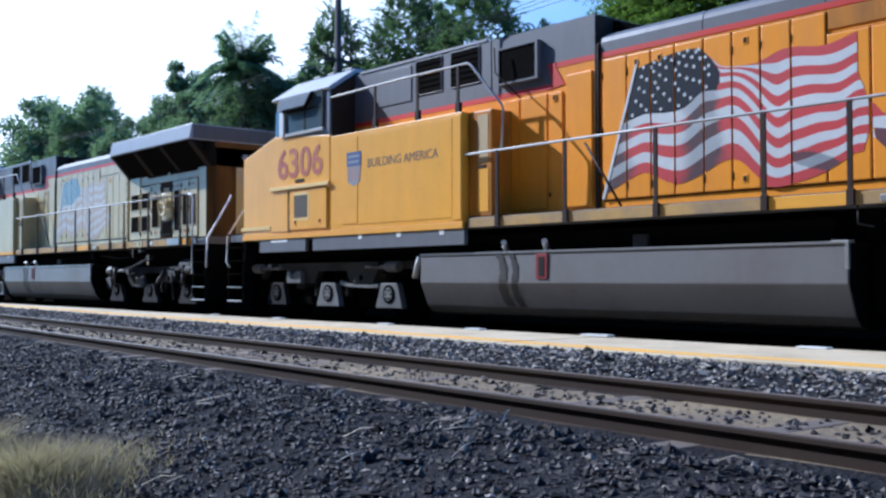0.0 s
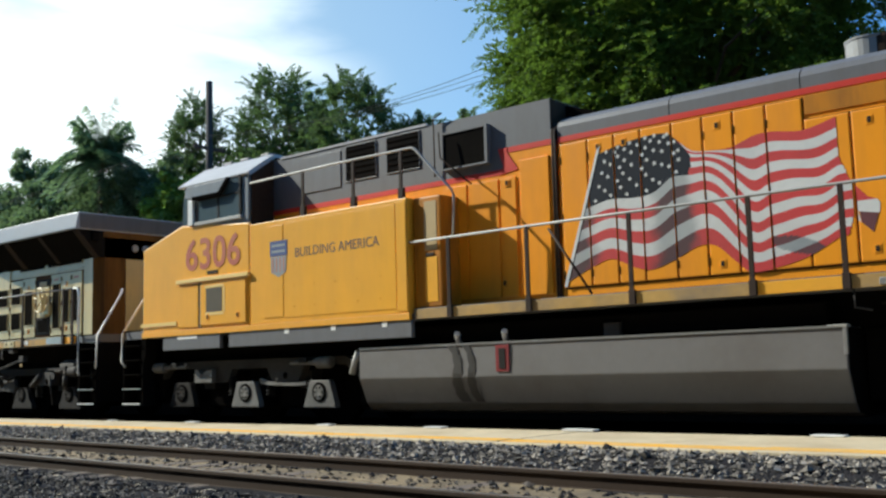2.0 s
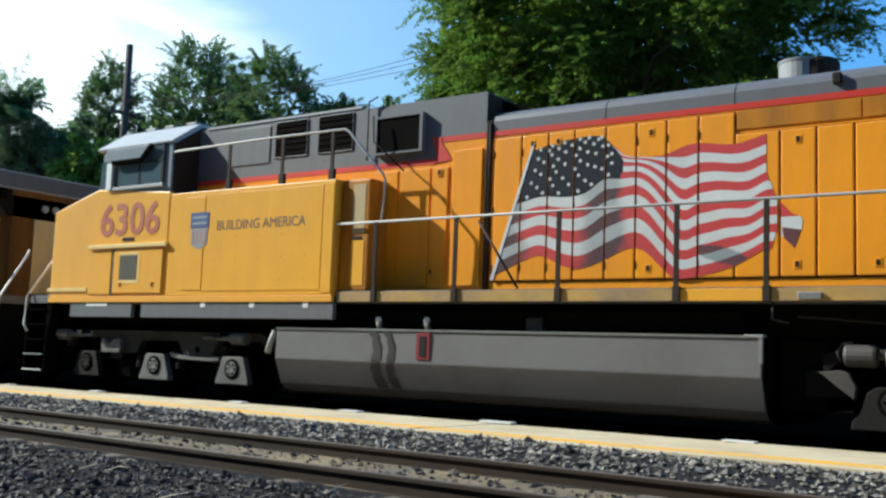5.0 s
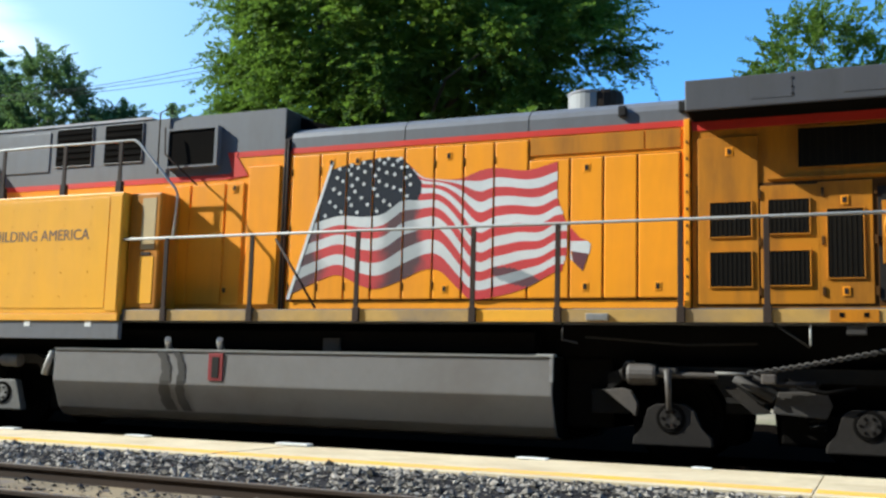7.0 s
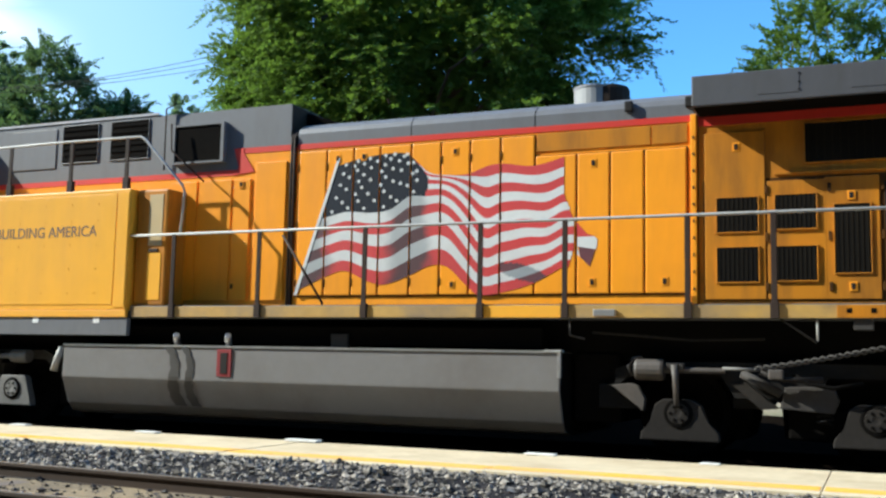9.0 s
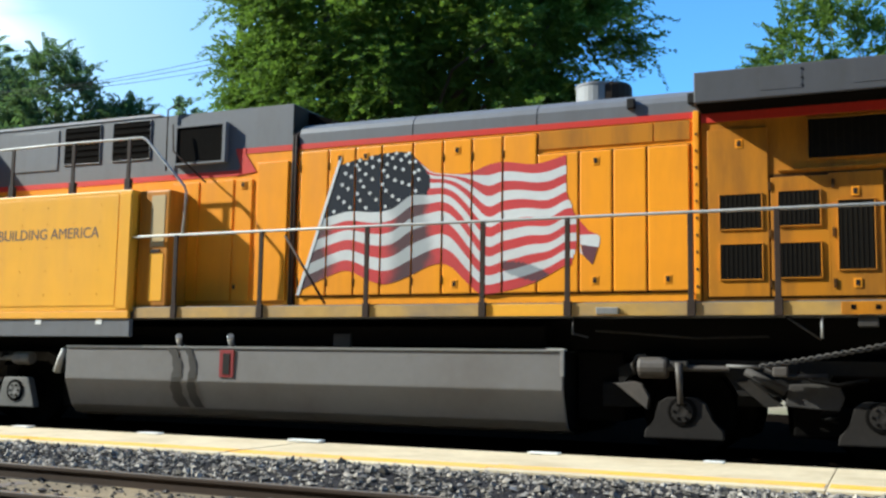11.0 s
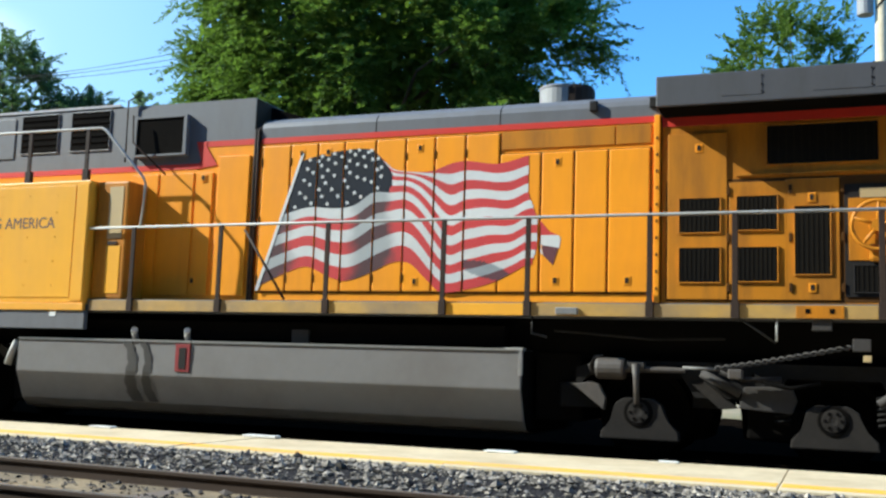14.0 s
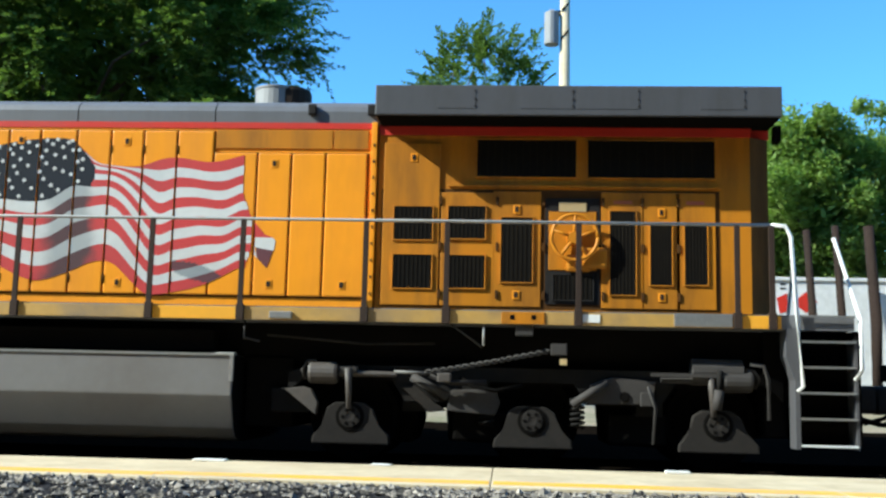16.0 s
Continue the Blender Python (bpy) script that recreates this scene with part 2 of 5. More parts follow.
    b = n["Principled BSDF"]
    l.new(b.inputs["Base Color"].links[0].from_socket, mix.inputs["A"])
    mix.inputs["B"].default_value = (*shade, 1)
    l.new(both.outputs[0], mix.inputs["Factor"]); l.new(mix.outputs["Result"], b.inputs["Base Color"])
    return m


FOLD_RED = fold_paint("flag_red_folded", (0.55, 0.045, 0.045), (0.075, 0.032, 0.036))
FOLD_WHITE = fold_paint("flag_white_folded", (0.62, 0.62, 0.60), (0.36, 0.375, 0.375))
EMBLEMRED = mat("faded_emblem_red", (0.48, 0.22, 0.17), 0.55, grain=12, bump=0)
NUMBER = mat("number_red", (0.47, 0.115, 0.065), 0.5, dirt=(0.52, 0.22, 0.07), grain=12, bump=0)
LETTER = mat("letter_grey_red", (0.17, 0.10, 0.08), 0.5, grain=12, bump=0)
SHIELD = mat("shield_blue", (0.075, 0.105, 0.25), 0.45, dirt=(0.16, 0.15, 0.18), grain=12, bump=0)
PALE = mat("sunlit_strip_and_tag_tan", (0.50, 0.36, 0.17), 0.55, dirt=(0.35, 0.3, 0.22), grain=10, bump=0.01)
# Bark darkened to hold the shade of the canopy above the trunks.
SHADEBARK = mat("canopy_shade_bark", (0.03, 0.02, 0.016), 0.9, dirt=(0.014, 0.011, 0.009), grain=14, bump=0.2, spec=0.1)
# For sooty parts, and for end walls whose shade is painted in.
SOOTSHADE = mat("soot_and_shade_paint", (0.030, 0.021, 0.016), 0.8, dirt=(0.07, 0.042, 0.018), dirt_amount=0.6, grain=12, bump=0.02, spec=0.15)
# The hood's grey, lightened and blued to hold the sky's reflection.
CABSHEEN = mat("cab_grey_sky_sheen", (0.23, 0.25, 0.27), 0.42, dirt=(0.14, 0.14, 0.15), grain=12, bump=0.006, streak=True)
# Pale yellow that paints in the light caught along ledge and lips.
HIGHLIP = mat("pale_highlight_ledge", (0.82, 0.58, 0.20), 0.5, dirt=(0.7, 0.45, 0.1), grain=14, bump=0.006)
VENT = mat("dusty_vent_and_gap_shade", (0.085, 0.07, 0.045), 0.8, dirt=(0.03, 0.025, 0.02), grain=18, bump=0.02)
SEAM = mat("grimy_seam_and_gap_shade", (0.10, 0.042, 0.010), 0.8, dirt=(0.03, 0.018, 0.01), dirt_amount=0.9, grain=16, bump=0.01, spec=0.1)
WING = mat("dark_grey_wing_paint", (0.082, 0.080, 0.086), 0.5, dirt=(0.05, 0.046, 0.042), dirt_amount=0.5, grain=12, bump=0.006, streak=True)
# Sky glare on the farther wing, put into a pale paint.
GLAREWING = mat("glare_pale_wing_paint", (0.30, 0.31, 0.33), 0.42, dirt=(0.20, 0.20, 0.21), grain=12, bump=0.006)
SOOTSHADE_YELLOW = mat("shaded_sooty_yellow_paint", (0.15, 0.072, 0.018), 0.8, dirt=(0.05, 0.028, 0.012), dirt_amount=0.8, grain=12, bump=0.006, streak=True, spec=0.1)
RUST = mat("rusty_rail", (0.042, 0.027, 0.019), 0.75, dirt=(0.03, 0.02, 0.015), grain=25, bump=0.05, spec=0.2)
SHINY = mat("rail_head", (0.42, 0.38, 0.34), 0.35, 0.8, dirt=(0.2, 0.16, 0.13), grain=25, bump=0.01)
TIE = mat("weathered_tie", (0.13, 0.10, 0.08), 0.85, dirt=(0.06, 0.05, 0.04), grain=18, bump=0.15)
CONCRETE = mat("pale_concrete", (0.58, 0.48, 0.32), 0.85, dirt=(0.40, 0.31, 0.19), dirt_amount=0.8, grain=9, bump=0.06)
LINE = mat("yellow_line_paint", (0.82, 0.43, 0.05), 0.7, dirt=(0.55, 0.40, 0.19), dirt_amount=0.9, grain=14, bump=0.03)
BALLAST = mat("dark_ballast_bed", (0.036, 0.034, 0.036), 0.9, dirt=(0.018, 0.017, 0.018), dirt_amount=0.7, grain=22, bump=0.5, spec=0.03)
# Oily ballast, darkened further to hold the shade under the train.
OILSHADE = mat("oil_and_shade_black_ballast", (0.008, 0.006, 0.0045), 0.95, dirt=(0.014, 0.010, 0.008), grain=22, bump=0.4, spec=0.0)
EXHAUST = mat("exhaust_grey", (0.26, 0.26, 0.26), 0.55, dirt=(0.12, 0.11, 0.1), grain=12, bump=0.01)
NOTICE = mat("maroon_plate", (0.22, 0.018, 0.02), 0.5, dirt=(0.14, 0.015, 0.015), grain=12, bump=0)
STAIN = mat("fuel_stain", (0.028, 0.024, 0.021), 0.5, dirt=(0.06, 0.052, 0.045), dirt_amount=0.9, grain=8, bump=0)
FILLBLOCKER = mat("fill_blocker_dark", (0.07, 0.075, 0.06), 0.9, dirt=(0.045, 0.05, 0.035), grain=6, bump=0.05)
STONE = mat("ballast_stone", (0.052, 0.042, 0.038), 0.75, dirt=(0.016, 0.014, 0.013), dirt_amount=0.7, grain=30, bump=0.05, island=0.95, spec=0.3)
STONE_PALE = mat("pale_ballast_stone", (0.25, 0.22, 0.185), 0.8, dirt=(0.08, 0.07, 0.06), dirt_amount=0.7, grain=30, bump=0.05, island=0.9, spec=0.2)
SAND = mat("sandy_fill", (0.23, 0.17, 0.095), 0.9, dirt=(0.09, 0.068, 0.045), dirt_amount=0.95, grain=14, bump=0.3)
EARTH = mat("dry_earth", (0.30, 0.24, 0.16), 0.95, dirt=(0.12, 0.13, 0.05), dirt_amount=0.8, grain=9, bump=0.3)
BARK = mat("bark", (0.12, 0.085, 0.06), 0.9, dirt=(0.05, 0.04, 0.03), grain=12, bump=0.25)
POLEWOOD = mat("dark_pole_wood", (0.05, 0.042, 0.038), 0.85, grain=10, bump=0.1)
WALLW = mat("whitewashed_wall", (0.72, 0.71, 0.69), 0.85, dirt=(0.5, 0.49, 0.46), grain=6, bump=0.05)
LEAF = leaf_mat("leaf_green", (0.118, 0.172, 0.042), (0.042, 0.078, 0.024))
# Haze of distance is mixed into the far trees' and palm's leaf colours.
LEAF_HAZE = leaf_mat("leaf_haze_green", (0.165, 0.22, 0.155), (0.11, 0.155, 0.115))
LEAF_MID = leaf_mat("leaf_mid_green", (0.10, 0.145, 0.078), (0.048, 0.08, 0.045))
LEAF_LIGHT = leaf_mat("leaf_light_green", (0.20, 0.275, 0.075), (0.11, 0.17, 0.04))
LEAF_PALM = leaf_mat("palm_haze_green", (0.17, 0.235, 0.18), (0.12, 0.17, 0.13))
STRAW = mat("dry_straw", (0.42, 0.36, 0.27), 0.9, dirt=(0.25, 0.2, 0.14), grain=12, bump=0, island=0.4)
DRYGRASS = leaf_mat("dry_grass_blade", (0.33, 0.255, 0.225), (0.23, 0.185, 0.155))

GLASS = bpy.data.materials.new("cab_glass")
GLASS.use_nodes = True
g = GLASS.node_tree.nodes["Principled BSDF"]
g.inputs["Base Color"].default_value = (0.10, 0.14, 0.16, 1)
g.inputs["Roughness"].default_value, g.inputs["Metallic"].default_value = 0.06, 0.0
g.inputs["Specular IOR Level"].default_value = 0.9


# ---- mesh helpers ----
def link(name, bm, material, parent=None, label="", smooth=False):
    me = bpy.data.meshes.new(name)
    bmesh.ops.recalc_face_normals(bm, faces=bm.faces)
    if smooth:
        for f in bm.faces:
            f.smooth = True
    bm.to_mesh(me)
    bm.free()
    for m in material if isinstance(material, (list, tuple)) else [material]:
        me.materials.append(m)
    ob = new(name, me)
    ob.parent = parent
    if label:
        ob["label"] = label
    return ob


part = link


def box(bm, x0, x1, y0, y1, z0, z1, bevel=0.0):
    vs = [bm.verts.new((x, y, z)) for x in (x0, x1) for y in (y0, y1) for z in (z0, z1)]
    fs = [bm.faces.new([vs[i] for i in f]) for f in ((0, 1, 3, 2), (4, 6, 7, 5), (0, 4, 5, 1), (2, 3, 7, 6), (0, 2, 6, 4), (1, 5, 7, 3))]
    if bevel:
        edges = list({e for f in fs for e in f.edges})
        bmesh.ops.bevel(bm, geom=edges, offset=bevel, segments=2, affect="EDGES", profile=0.6)
    return bm


def boxes(*args, bevel=0.0):
    bm = bmesh.new()
    for a in args:
        box(bm, *a, bevel=bevel)
    return bm


def pieces(name, material, parent, *args, bevel=0.0, label=""):
    return [link(name, boxes(a, bevel=bevel), material, parent, label) for a in args]


def prism(bm, pts, axis, a, b, bevel=0.0):
    """A profile carried along an axis from a to b. x: pts are (y, z); y: (x, z); z: (x, y)."""
    def place(p, q):
        return {"x": (q, p[0], p[1]), "y": (p[0], q, p[1]), "z": (p[0], p[1], q)}[axis]
    A = [bm.verts.new(place(p, a)) for p in pts]
    B = [bm.verts.new(place(p, b)) for p in pts]
    fs = [bm.faces.new(A), bm.faces.new(B[::-1])]
    for i in range(len(pts)):
        j = (i + 1) % len(pts)
        fs.append(bm.faces.new((A[i], B[i], B[j], A[j])))
    if bevel:
        edges = list({e for f in fs for e in f.edges})
        bmesh.ops.bevel(bm, geom=edges, offset=bevel, segments=2, affect="EDGES", profile=0.6)
    return bm


def tube(bm, pts, r=0.02, sides=8, r_end=None):
    pts = [Vector(p) for p in pts]
    rings = []
    for i, p in enumerate(pts):
        d = (pts[min(i + 1, len(pts) - 1)] - pts[max(i - 1, 0)]).normalized()
        u = d.cross(Vector((0, 0, 1)))
        u = u.normalized() if u.length > 1e-3 else Vector((1, 0, 0))
        v = d.cross(u)
        rr = r if r_end is None else r + (r_end - r) * i / (len(pts) - 1)
        rings.append([bm.verts.new(p + u * rr * math.cos(2 * math.pi * k / sides) + v * rr * math.sin(2 * math.pi * k / sides)) for k in range(sides)])
    for A, B in zip(rings, rings[1:]):
        for k in range(sides):
            bm.faces.new((A[k], A[(k + 1) % sides], B[(k + 1) % sides], B[k])).smooth = True
    bm.faces.new(rings[0][::-1]); bm.faces.new(rings[-1])
    return bm


def rod(pts, r=0.02, sides=8):
    return tube(bmesh.new(), pts, r, sides)


def lathe(bm, profile, centre, axis="y", sides=24):
    """profile: (along the axis, radius)."""
    rings = []
    for h, r in profile:
        ring = []
        for k in range(sides):
            a = 2 * math.pi * k / sides
            c, s = r * math.cos(a), r * math.sin(a)
            o = {"y": (c, h, s), "z": (c, s, h), "x": (h, c, s)}[axis]
            ring.append(bm.verts.new(Vector(centre) + Vector(o)))
        rings.append(ring)
    for A, B in zip(rings, rings[1:]):
        for k in range(sides):
            bm.faces.new((A[k], A[(k + 1) % sides], B[(k + 1) % sides], B[k]))
    bm.faces.new(rings[0][::-1]); bm.faces.new(rings[-1])
    return bm


def lettering(name, body, size, material, parent, x, y, z, stretch=1.0, bold=0.0, label=""):
    """Text standing on a side that faces the camera (towards -y)."""
    cu = bpy.data.curves.new(name, "FONT")
    cu.body, cu.size, cu.extrude, cu.offset = body, size, 0.002, bold
    cu.resolution_u = 4
    tmp = new(name, cu)
    bpy.context.view_layer.update()
    me = bpy.data.meshes.new_from_object(tmp.evaluated_get(bpy.context.evaluated_depsgraph_get()))
    bpy.data.objects.remove(tmp)
    me.transform(Matrix.Translation((x, y, z)) @ Matrix.Rotation(radians(90), 4, "X") @ Matrix.Diagonal((stretch, 1, 1, 1)))
    me.materials.clear()
    me.materials.append(material)
    ob = new(name, me)
    ob.parent = parent
    if label:
        ob["label"] = label
    return ob


def smooth_curve(xs, zs):
    """A smooth line through a few control heights."""
    def at(x):
        if x <= xs[0]:
            return zs[0]
        if x >= xs[-1]:
            return zs[-1]
        i = next(k for k in range(len(xs) - 1) if xs[k + 1] >= x)
        u = (x - xs[i]) / (xs[i + 1] - xs[i])
        m0 = (zs[i + 1] - zs[max(i - 1, 0)]) / (xs[i + 1] - xs[max(i - 1, 0)])
        m1 = (zs[min(i + 2, len(xs) - 1)] - zs[i]) / (xs[min(i + 2, len(xs) - 1)] - xs[i])
        h = xs[i + 1] - xs[i]
        return (2 * u**3 - 3 * u**2 + 1) * zs[i] + (u**3 - 2 * u**2 + u) * h * m0 + (3 * u**2 - 2 * u**3) * zs[i + 1] + (u**3 - u**2) * h * m1
    return at


# ---- the setting ----
def track_y(x):
    """Centre line of the near track, which draws away from the train's track to the right."""
    return -6.45 - 0.05 * x if -60 < x < 30 else -6.45 - 0.05 * max(-60, min(30, x))


def platform_y(x):
    return -4.12 - 0.03 * max(-60, min(30, x))


def ground_height(x, y):
    d = y - track_y(x)
    if d < -1.35:
        t = min(1.0, (-1.35 - d) / 3.0)
        base = -0.15 - 0.60 * t * t * (3 - 2 * t)
    elif d < 0.85:
        base = -0.13
    elif y < platform_y(x) + 0.3:
        base = -0.13 + 0.165 * min(1.0, (d - 0.85) / 0.8)
    elif y > 1.7:
        base = -0.17 + 0.36 * min(1.0, (y - 1.7) / 0.8) + 0.16 * min(1.0, max(0.0, y - 2.5) / 2.0) + 0.25 * min(1.0, max(0.0, y - 4.5) / 8.0)
    else:
        base = -0.17
    if -40 < x < 20 and -18 < y < 14:
        amp = 0.035 if d < -1.2 else 0.012
        base += amp * (noise.noise((x * 1.7, y * 1.7, 0)) + 0.6 * noise.noise((x * 5, y * 5, 3)))
    return base


def ground():
    xs = [-3000, -600, -200, -100, -60, -40] + [-36 + 0.5 * i for i in range(44)] + [-14 + 0.2 * i for i in range(120)] + [10.5, 11.5, 13, 16, 20, 40, 100, 300, 3000]
    ys = [-3000, -300, -60, -30, -20] + [-16 + 0.2 * i for i in range(64)] + [-3.0, -2, -1.7, -0.8, 0, 0.8, 1.7, 2.1, 2.5, 3.2, 3.5, 3.8, 4.1, 4.5, 5.5, 8, 12, 16, 25, 50, 150, 600, 3000]
    bm = bmesh.new()
    grid = [[bm.verts.new((x, y, ground_height(x, y))) for y in ys] for x in xs]
    for i in range(len(xs) - 1):
        for j in range(len(ys) - 1):
            f = bm.faces.new((grid[i][j], grid[i + 1][j], grid[i + 1][j + 1], grid[i][j + 1]))
            y = (ys[j] + ys[j + 1]) / 2
            d = y - track_y((xs[i] + xs[i + 1]) / 2)
            # Index 3 paints the train's shade as well as its oily bed.
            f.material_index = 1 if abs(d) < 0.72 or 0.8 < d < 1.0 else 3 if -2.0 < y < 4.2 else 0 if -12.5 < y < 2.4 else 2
            f.smooth = True
    ob = link("ground", bm, [BALLAST, SAND, EARTH, OILSHADE])
    tagged(ob, "dark ballast bed with sandy fill and dry earth", "ground", kind="structure")


def rock_verts(rng, s):
    v = [(1, 0, 0), (-1, 0, 0), (0, 1, 0), (0, -1, 0), (0, 0, 0.8), (0, 0, -0.8)]
    a = rng.uniform(0, 6.28)
    out = []
    for x, y, z in v:
        k = s * rng.uniform(0.55, 1.25)
        tx, ty = rng.uniform(-0.35, 0.35), rng.uniform(-0.35, 0.35)
        x, y, z = x + tx, y + ty, z + rng.uniform(-0.3, 0.3)
        out.append((k * (x * math.cos(a) - y * math.sin(a)), k * (x * math.sin(a) + y * math.cos(a)), k * z * 0.8))
    return out


ROCK_FACES = [(0, 2, 4), (2, 1, 4), (1, 3, 4), (3, 0, 4), (2, 0, 5), (1, 2, 5), (3, 1, 5), (0, 3, 5)]


def stones(name, n, spread, size, material, label, seed):
    rng = random.Random(seed)
    vs, fs = [], []
    for _ in range(n):
        x, y = spread(rng)
        s = size * rng.uniform(0.5, 1.5) * (1 + 0.7 * (rng.random() < 0.08))
        z = ground_height(x, y) + s * 0.25
        o = len(vs)
        vs += [(x + a, y + b, z + c) for a, b, c in rock_verts(rng, s)]
        fs += [tuple(o + k for k in f) for f in ROCK_FACES]
    me = bpy.data.meshes.new(name)
    me.from_pydata(vs, [], fs)
    me.materials.append(material)
    return tagged(new(name, me), label, "ballast", kind="stuff")


def rail_profile(y):
    h = [(-0.07, -0.16), (-0.07, -0.145), (-0.012, -0.125), (-0.012, -0.045), (-0.036, -0.03), (-0.036, -0.006), (-0.028, 0)]
    return [(y + a, b) for a, b in h] + [(y - a, b) for a, b in h[::-1]]


def track(yc, turn, name, label, ties=True):
    root = tagged(new(name), label, "railway track", kind="structure")
    root.location, root.rotation_euler = (0, yc, 0), (0, 0, turn)
    for side in (-0.752, 0.752):
        # Rails without ties lie under the train and are blackened as its shade.
        r = part("rail", prism(bmesh.new(), rail_profile(side), "x", -150, 60), RUST if ties else OILSHADE, root)
        part("rail_head", boxes((-150, 60, side - 0.026, side + 0.026, -0.001, 0.003)), SHINY if ties else OILSHADE, r, "worn bright rail head" if ties else "rail head darkened like the shade under the train")
    if ties:
        rng = random.Random(5)
        first = part("tie", boxes((-0.11, 0.11, -1.3, 1.3, -0.32, -0.128), bevel=0.015), TIE, root)
        for i in range(95):
            ob = first if i == 0 else bpy.data.objects.new("tie", first.data)
            if i:
                scene.collection.objects.link(ob)
                ob.parent = root
            ob.location = (-42 + i * 0.56 + rng.uniform(-0.03, 0.03), rng.uniform(-0.04, 0.04), rng.uniform(-0.02, 0.006))
            ob.rotation_euler = (0, 0, rng.uniform(-0.02, 0.02))
    return root


PLAT_FAR, PLAT_TOP = -2.12, 0.06


def platform():
    root = tagged(new("platform"), "low pale concrete platform strip with a yellow edge line", "platform", kind="structure")
    rng = random.Random(11)
    xs = [-150] + [-45 + 3 * i for i in range(22)] + [60]
    for a, b in zip(xs, xs[1:]):
        na, nb, h = platform_y(a), platform_y(b), rng.uniform(-0.004, 0.004)
        bm = prism(bmesh.new(), [(a + 0.004, na), (b - 0.004, nb), (b - 0.004, PLAT_FAR), (a + 0.004, PLAT_FAR)], "z", -0.35, PLAT_TOP + h, bevel=0.008)
        part("slab", bm, CONCRETE, root)
        bm = prism(bmesh.new(), [(a + 0.02, na + 0.20), (b - 0.02, nb + 0.20), (b - 0.02, nb + 0.50), (a + 0.02, na + 0.50)], "z", PLAT_TOP + h, PLAT_TOP + h + 0.004)
        part("yellow_line", bm, LINE, root)
    # loose pale slabs along the train's side of the platform
    for i in range(8):
        x = -13 + i * 2.5 + rng.uniform(-0.5, 0.5)
        w = rng.uniform(0.10, 0.45)
        s = link("loose_slab", boxes((x, x + w, PLAT_FAR - 0.16, PLAT_FAR - 0.02, PLAT_TOP + 0.004, PLAT_TOP + rng.uniform(0.018, 0.03)), bevel=0.006), WALLW)
        tagged(s, "small pale broken paving slab on the platform edge", "paving slab", group="loose slabs on the platform")


# ---- locomotive ----
HX = -1.0      # side of the long hood
DX = [-3.92, -3.47, -3.05, -2.65, -2.19, -1.76, -1.35, -0.93, -0.47]   # door seams by the flag
EX = [-0.47, 0.07, 0.49, 0.91, 1.42]


def grille(parent, x0, x1, z0, z1, y=HX, slats=9, upright=True, frame=YELLOW, label="dark slatted air grille"):
    back = part("grille", boxes((x0, x1, y - 0.012, y + 0.02, z0, z1)), GRILLE, parent, label)
    f = bmesh.new()
    w = 0.014
    for a in ((x0 - w, x1 + w, y - 0.019, y + 0.02, z1, z1 + w), (x0 - w, x1 + w, y - 0.019, y + 0.02, z0 - w, z0), (x0 - w, x0, y - 0.019, y + 0.02, z0, z1), (x1, x1 + w, y - 0.019, y + 0.02, z0, z1)):
        box(f, *a, bevel=0.006)
    part("grille_frame", f, frame, back)
    s = bmesh.new()
    for i in range(slats):
        u = (i + 0.5) / slats
        if upright:
            xc = x0 + (x1 - x0) * u
            box(s, xc - 0.006, xc + 0.006, y - 0.017, y - 0.01, z0, z1)
        else:
            zc = z0 + (z1 - z0) * u
            prism(s, [(y - 0.024, zc - 0.03), (y - 0.02, zc - 0.03), (y - 0.010, zc + 0.02), (y - 0.014, zc + 0.02)], "x", x0, x1)
    part("slats", s, SLAT if upright else GRILLE, back)


def latch(parent, x, z, y=HX - 0.03):
    part("latch", boxes((x - 0.042, x + 0.042, y - 0.006, y, z - 0.052, z + 0.052), bevel=0.003), YELLOW, parent)
    part("latch_handle", boxes((x - 0.022, x + 0.018, y - 0.012, y - 0.005, z - 0.03, z + 0.034), bevel=0.003), DARK, parent)


def flag(parent, faded):
    """Painted flag, cut at the door seams, laid on the doors. faded: colours paled by painted-in glare."""
    y = HX - 0.034
    top = smooth_curve([-3.9, -3.33, -2.98, -2.56, -2.25, -2.09, -1.92, -1.73, -1.40, -1.09, -0.90, -0.49, -0.08], [3.60, 3.69, 3.77, 3.82, 3.80, 3.67, 3.53, 3.49, 3.48, 3.575, 3.59, 3.54, 3.63])
    low = smooth_curve([-3.9, -3.40, -3.14, -2.80, -2.56, -2.24, -1.88, -1.65, -1.40, -1.22, -0.86, -0.49, -0.12], [1.98, 2.19, 2.25, 2.11, 2.06, 2.15, 2.30, 2.28, 2.06, 1.92, 1.95, 2.05, 2.24])
    # how the stripes crowd towards the upper edge in the folds
    crowd = smooth_curve([-3.9, -2.5, -2.08, -1.73, -1.22, -0.9, -0.1], [1.3, 1.34, 1.94, 2.35, 1.12, 1.0, 0.95])

    def z_at(x, v):
        v = v ** crowd(x)
        fold = 0.05 * math.exp(-((x + 0.72 - 0.2 * v) / 0.22) ** 2) - 0.04 * math.exp(-((x + 0.28) / 0.16) ** 2) - 0.05 * math.exp(-((x + 1.1) / 0.12) ** 2)
        return top(x) * (1 - v) + low(x) * v + fold * 4 * v * (1 - v)

    def pole_x(z):
        return -3.87 + (z - 1.97) * (0.59 / 1.80)

    def canton_edge(v):
        return -2.17 + 1.35 * v - 1.9 * v * v

    seams = sorted(DX + EX)
    cuts = []
    for a, b in zip(seams, seams[1:]):
        lo, hi = a + 0.014, b - 0.014
        n = max(2, int((hi - lo) / 0.018))
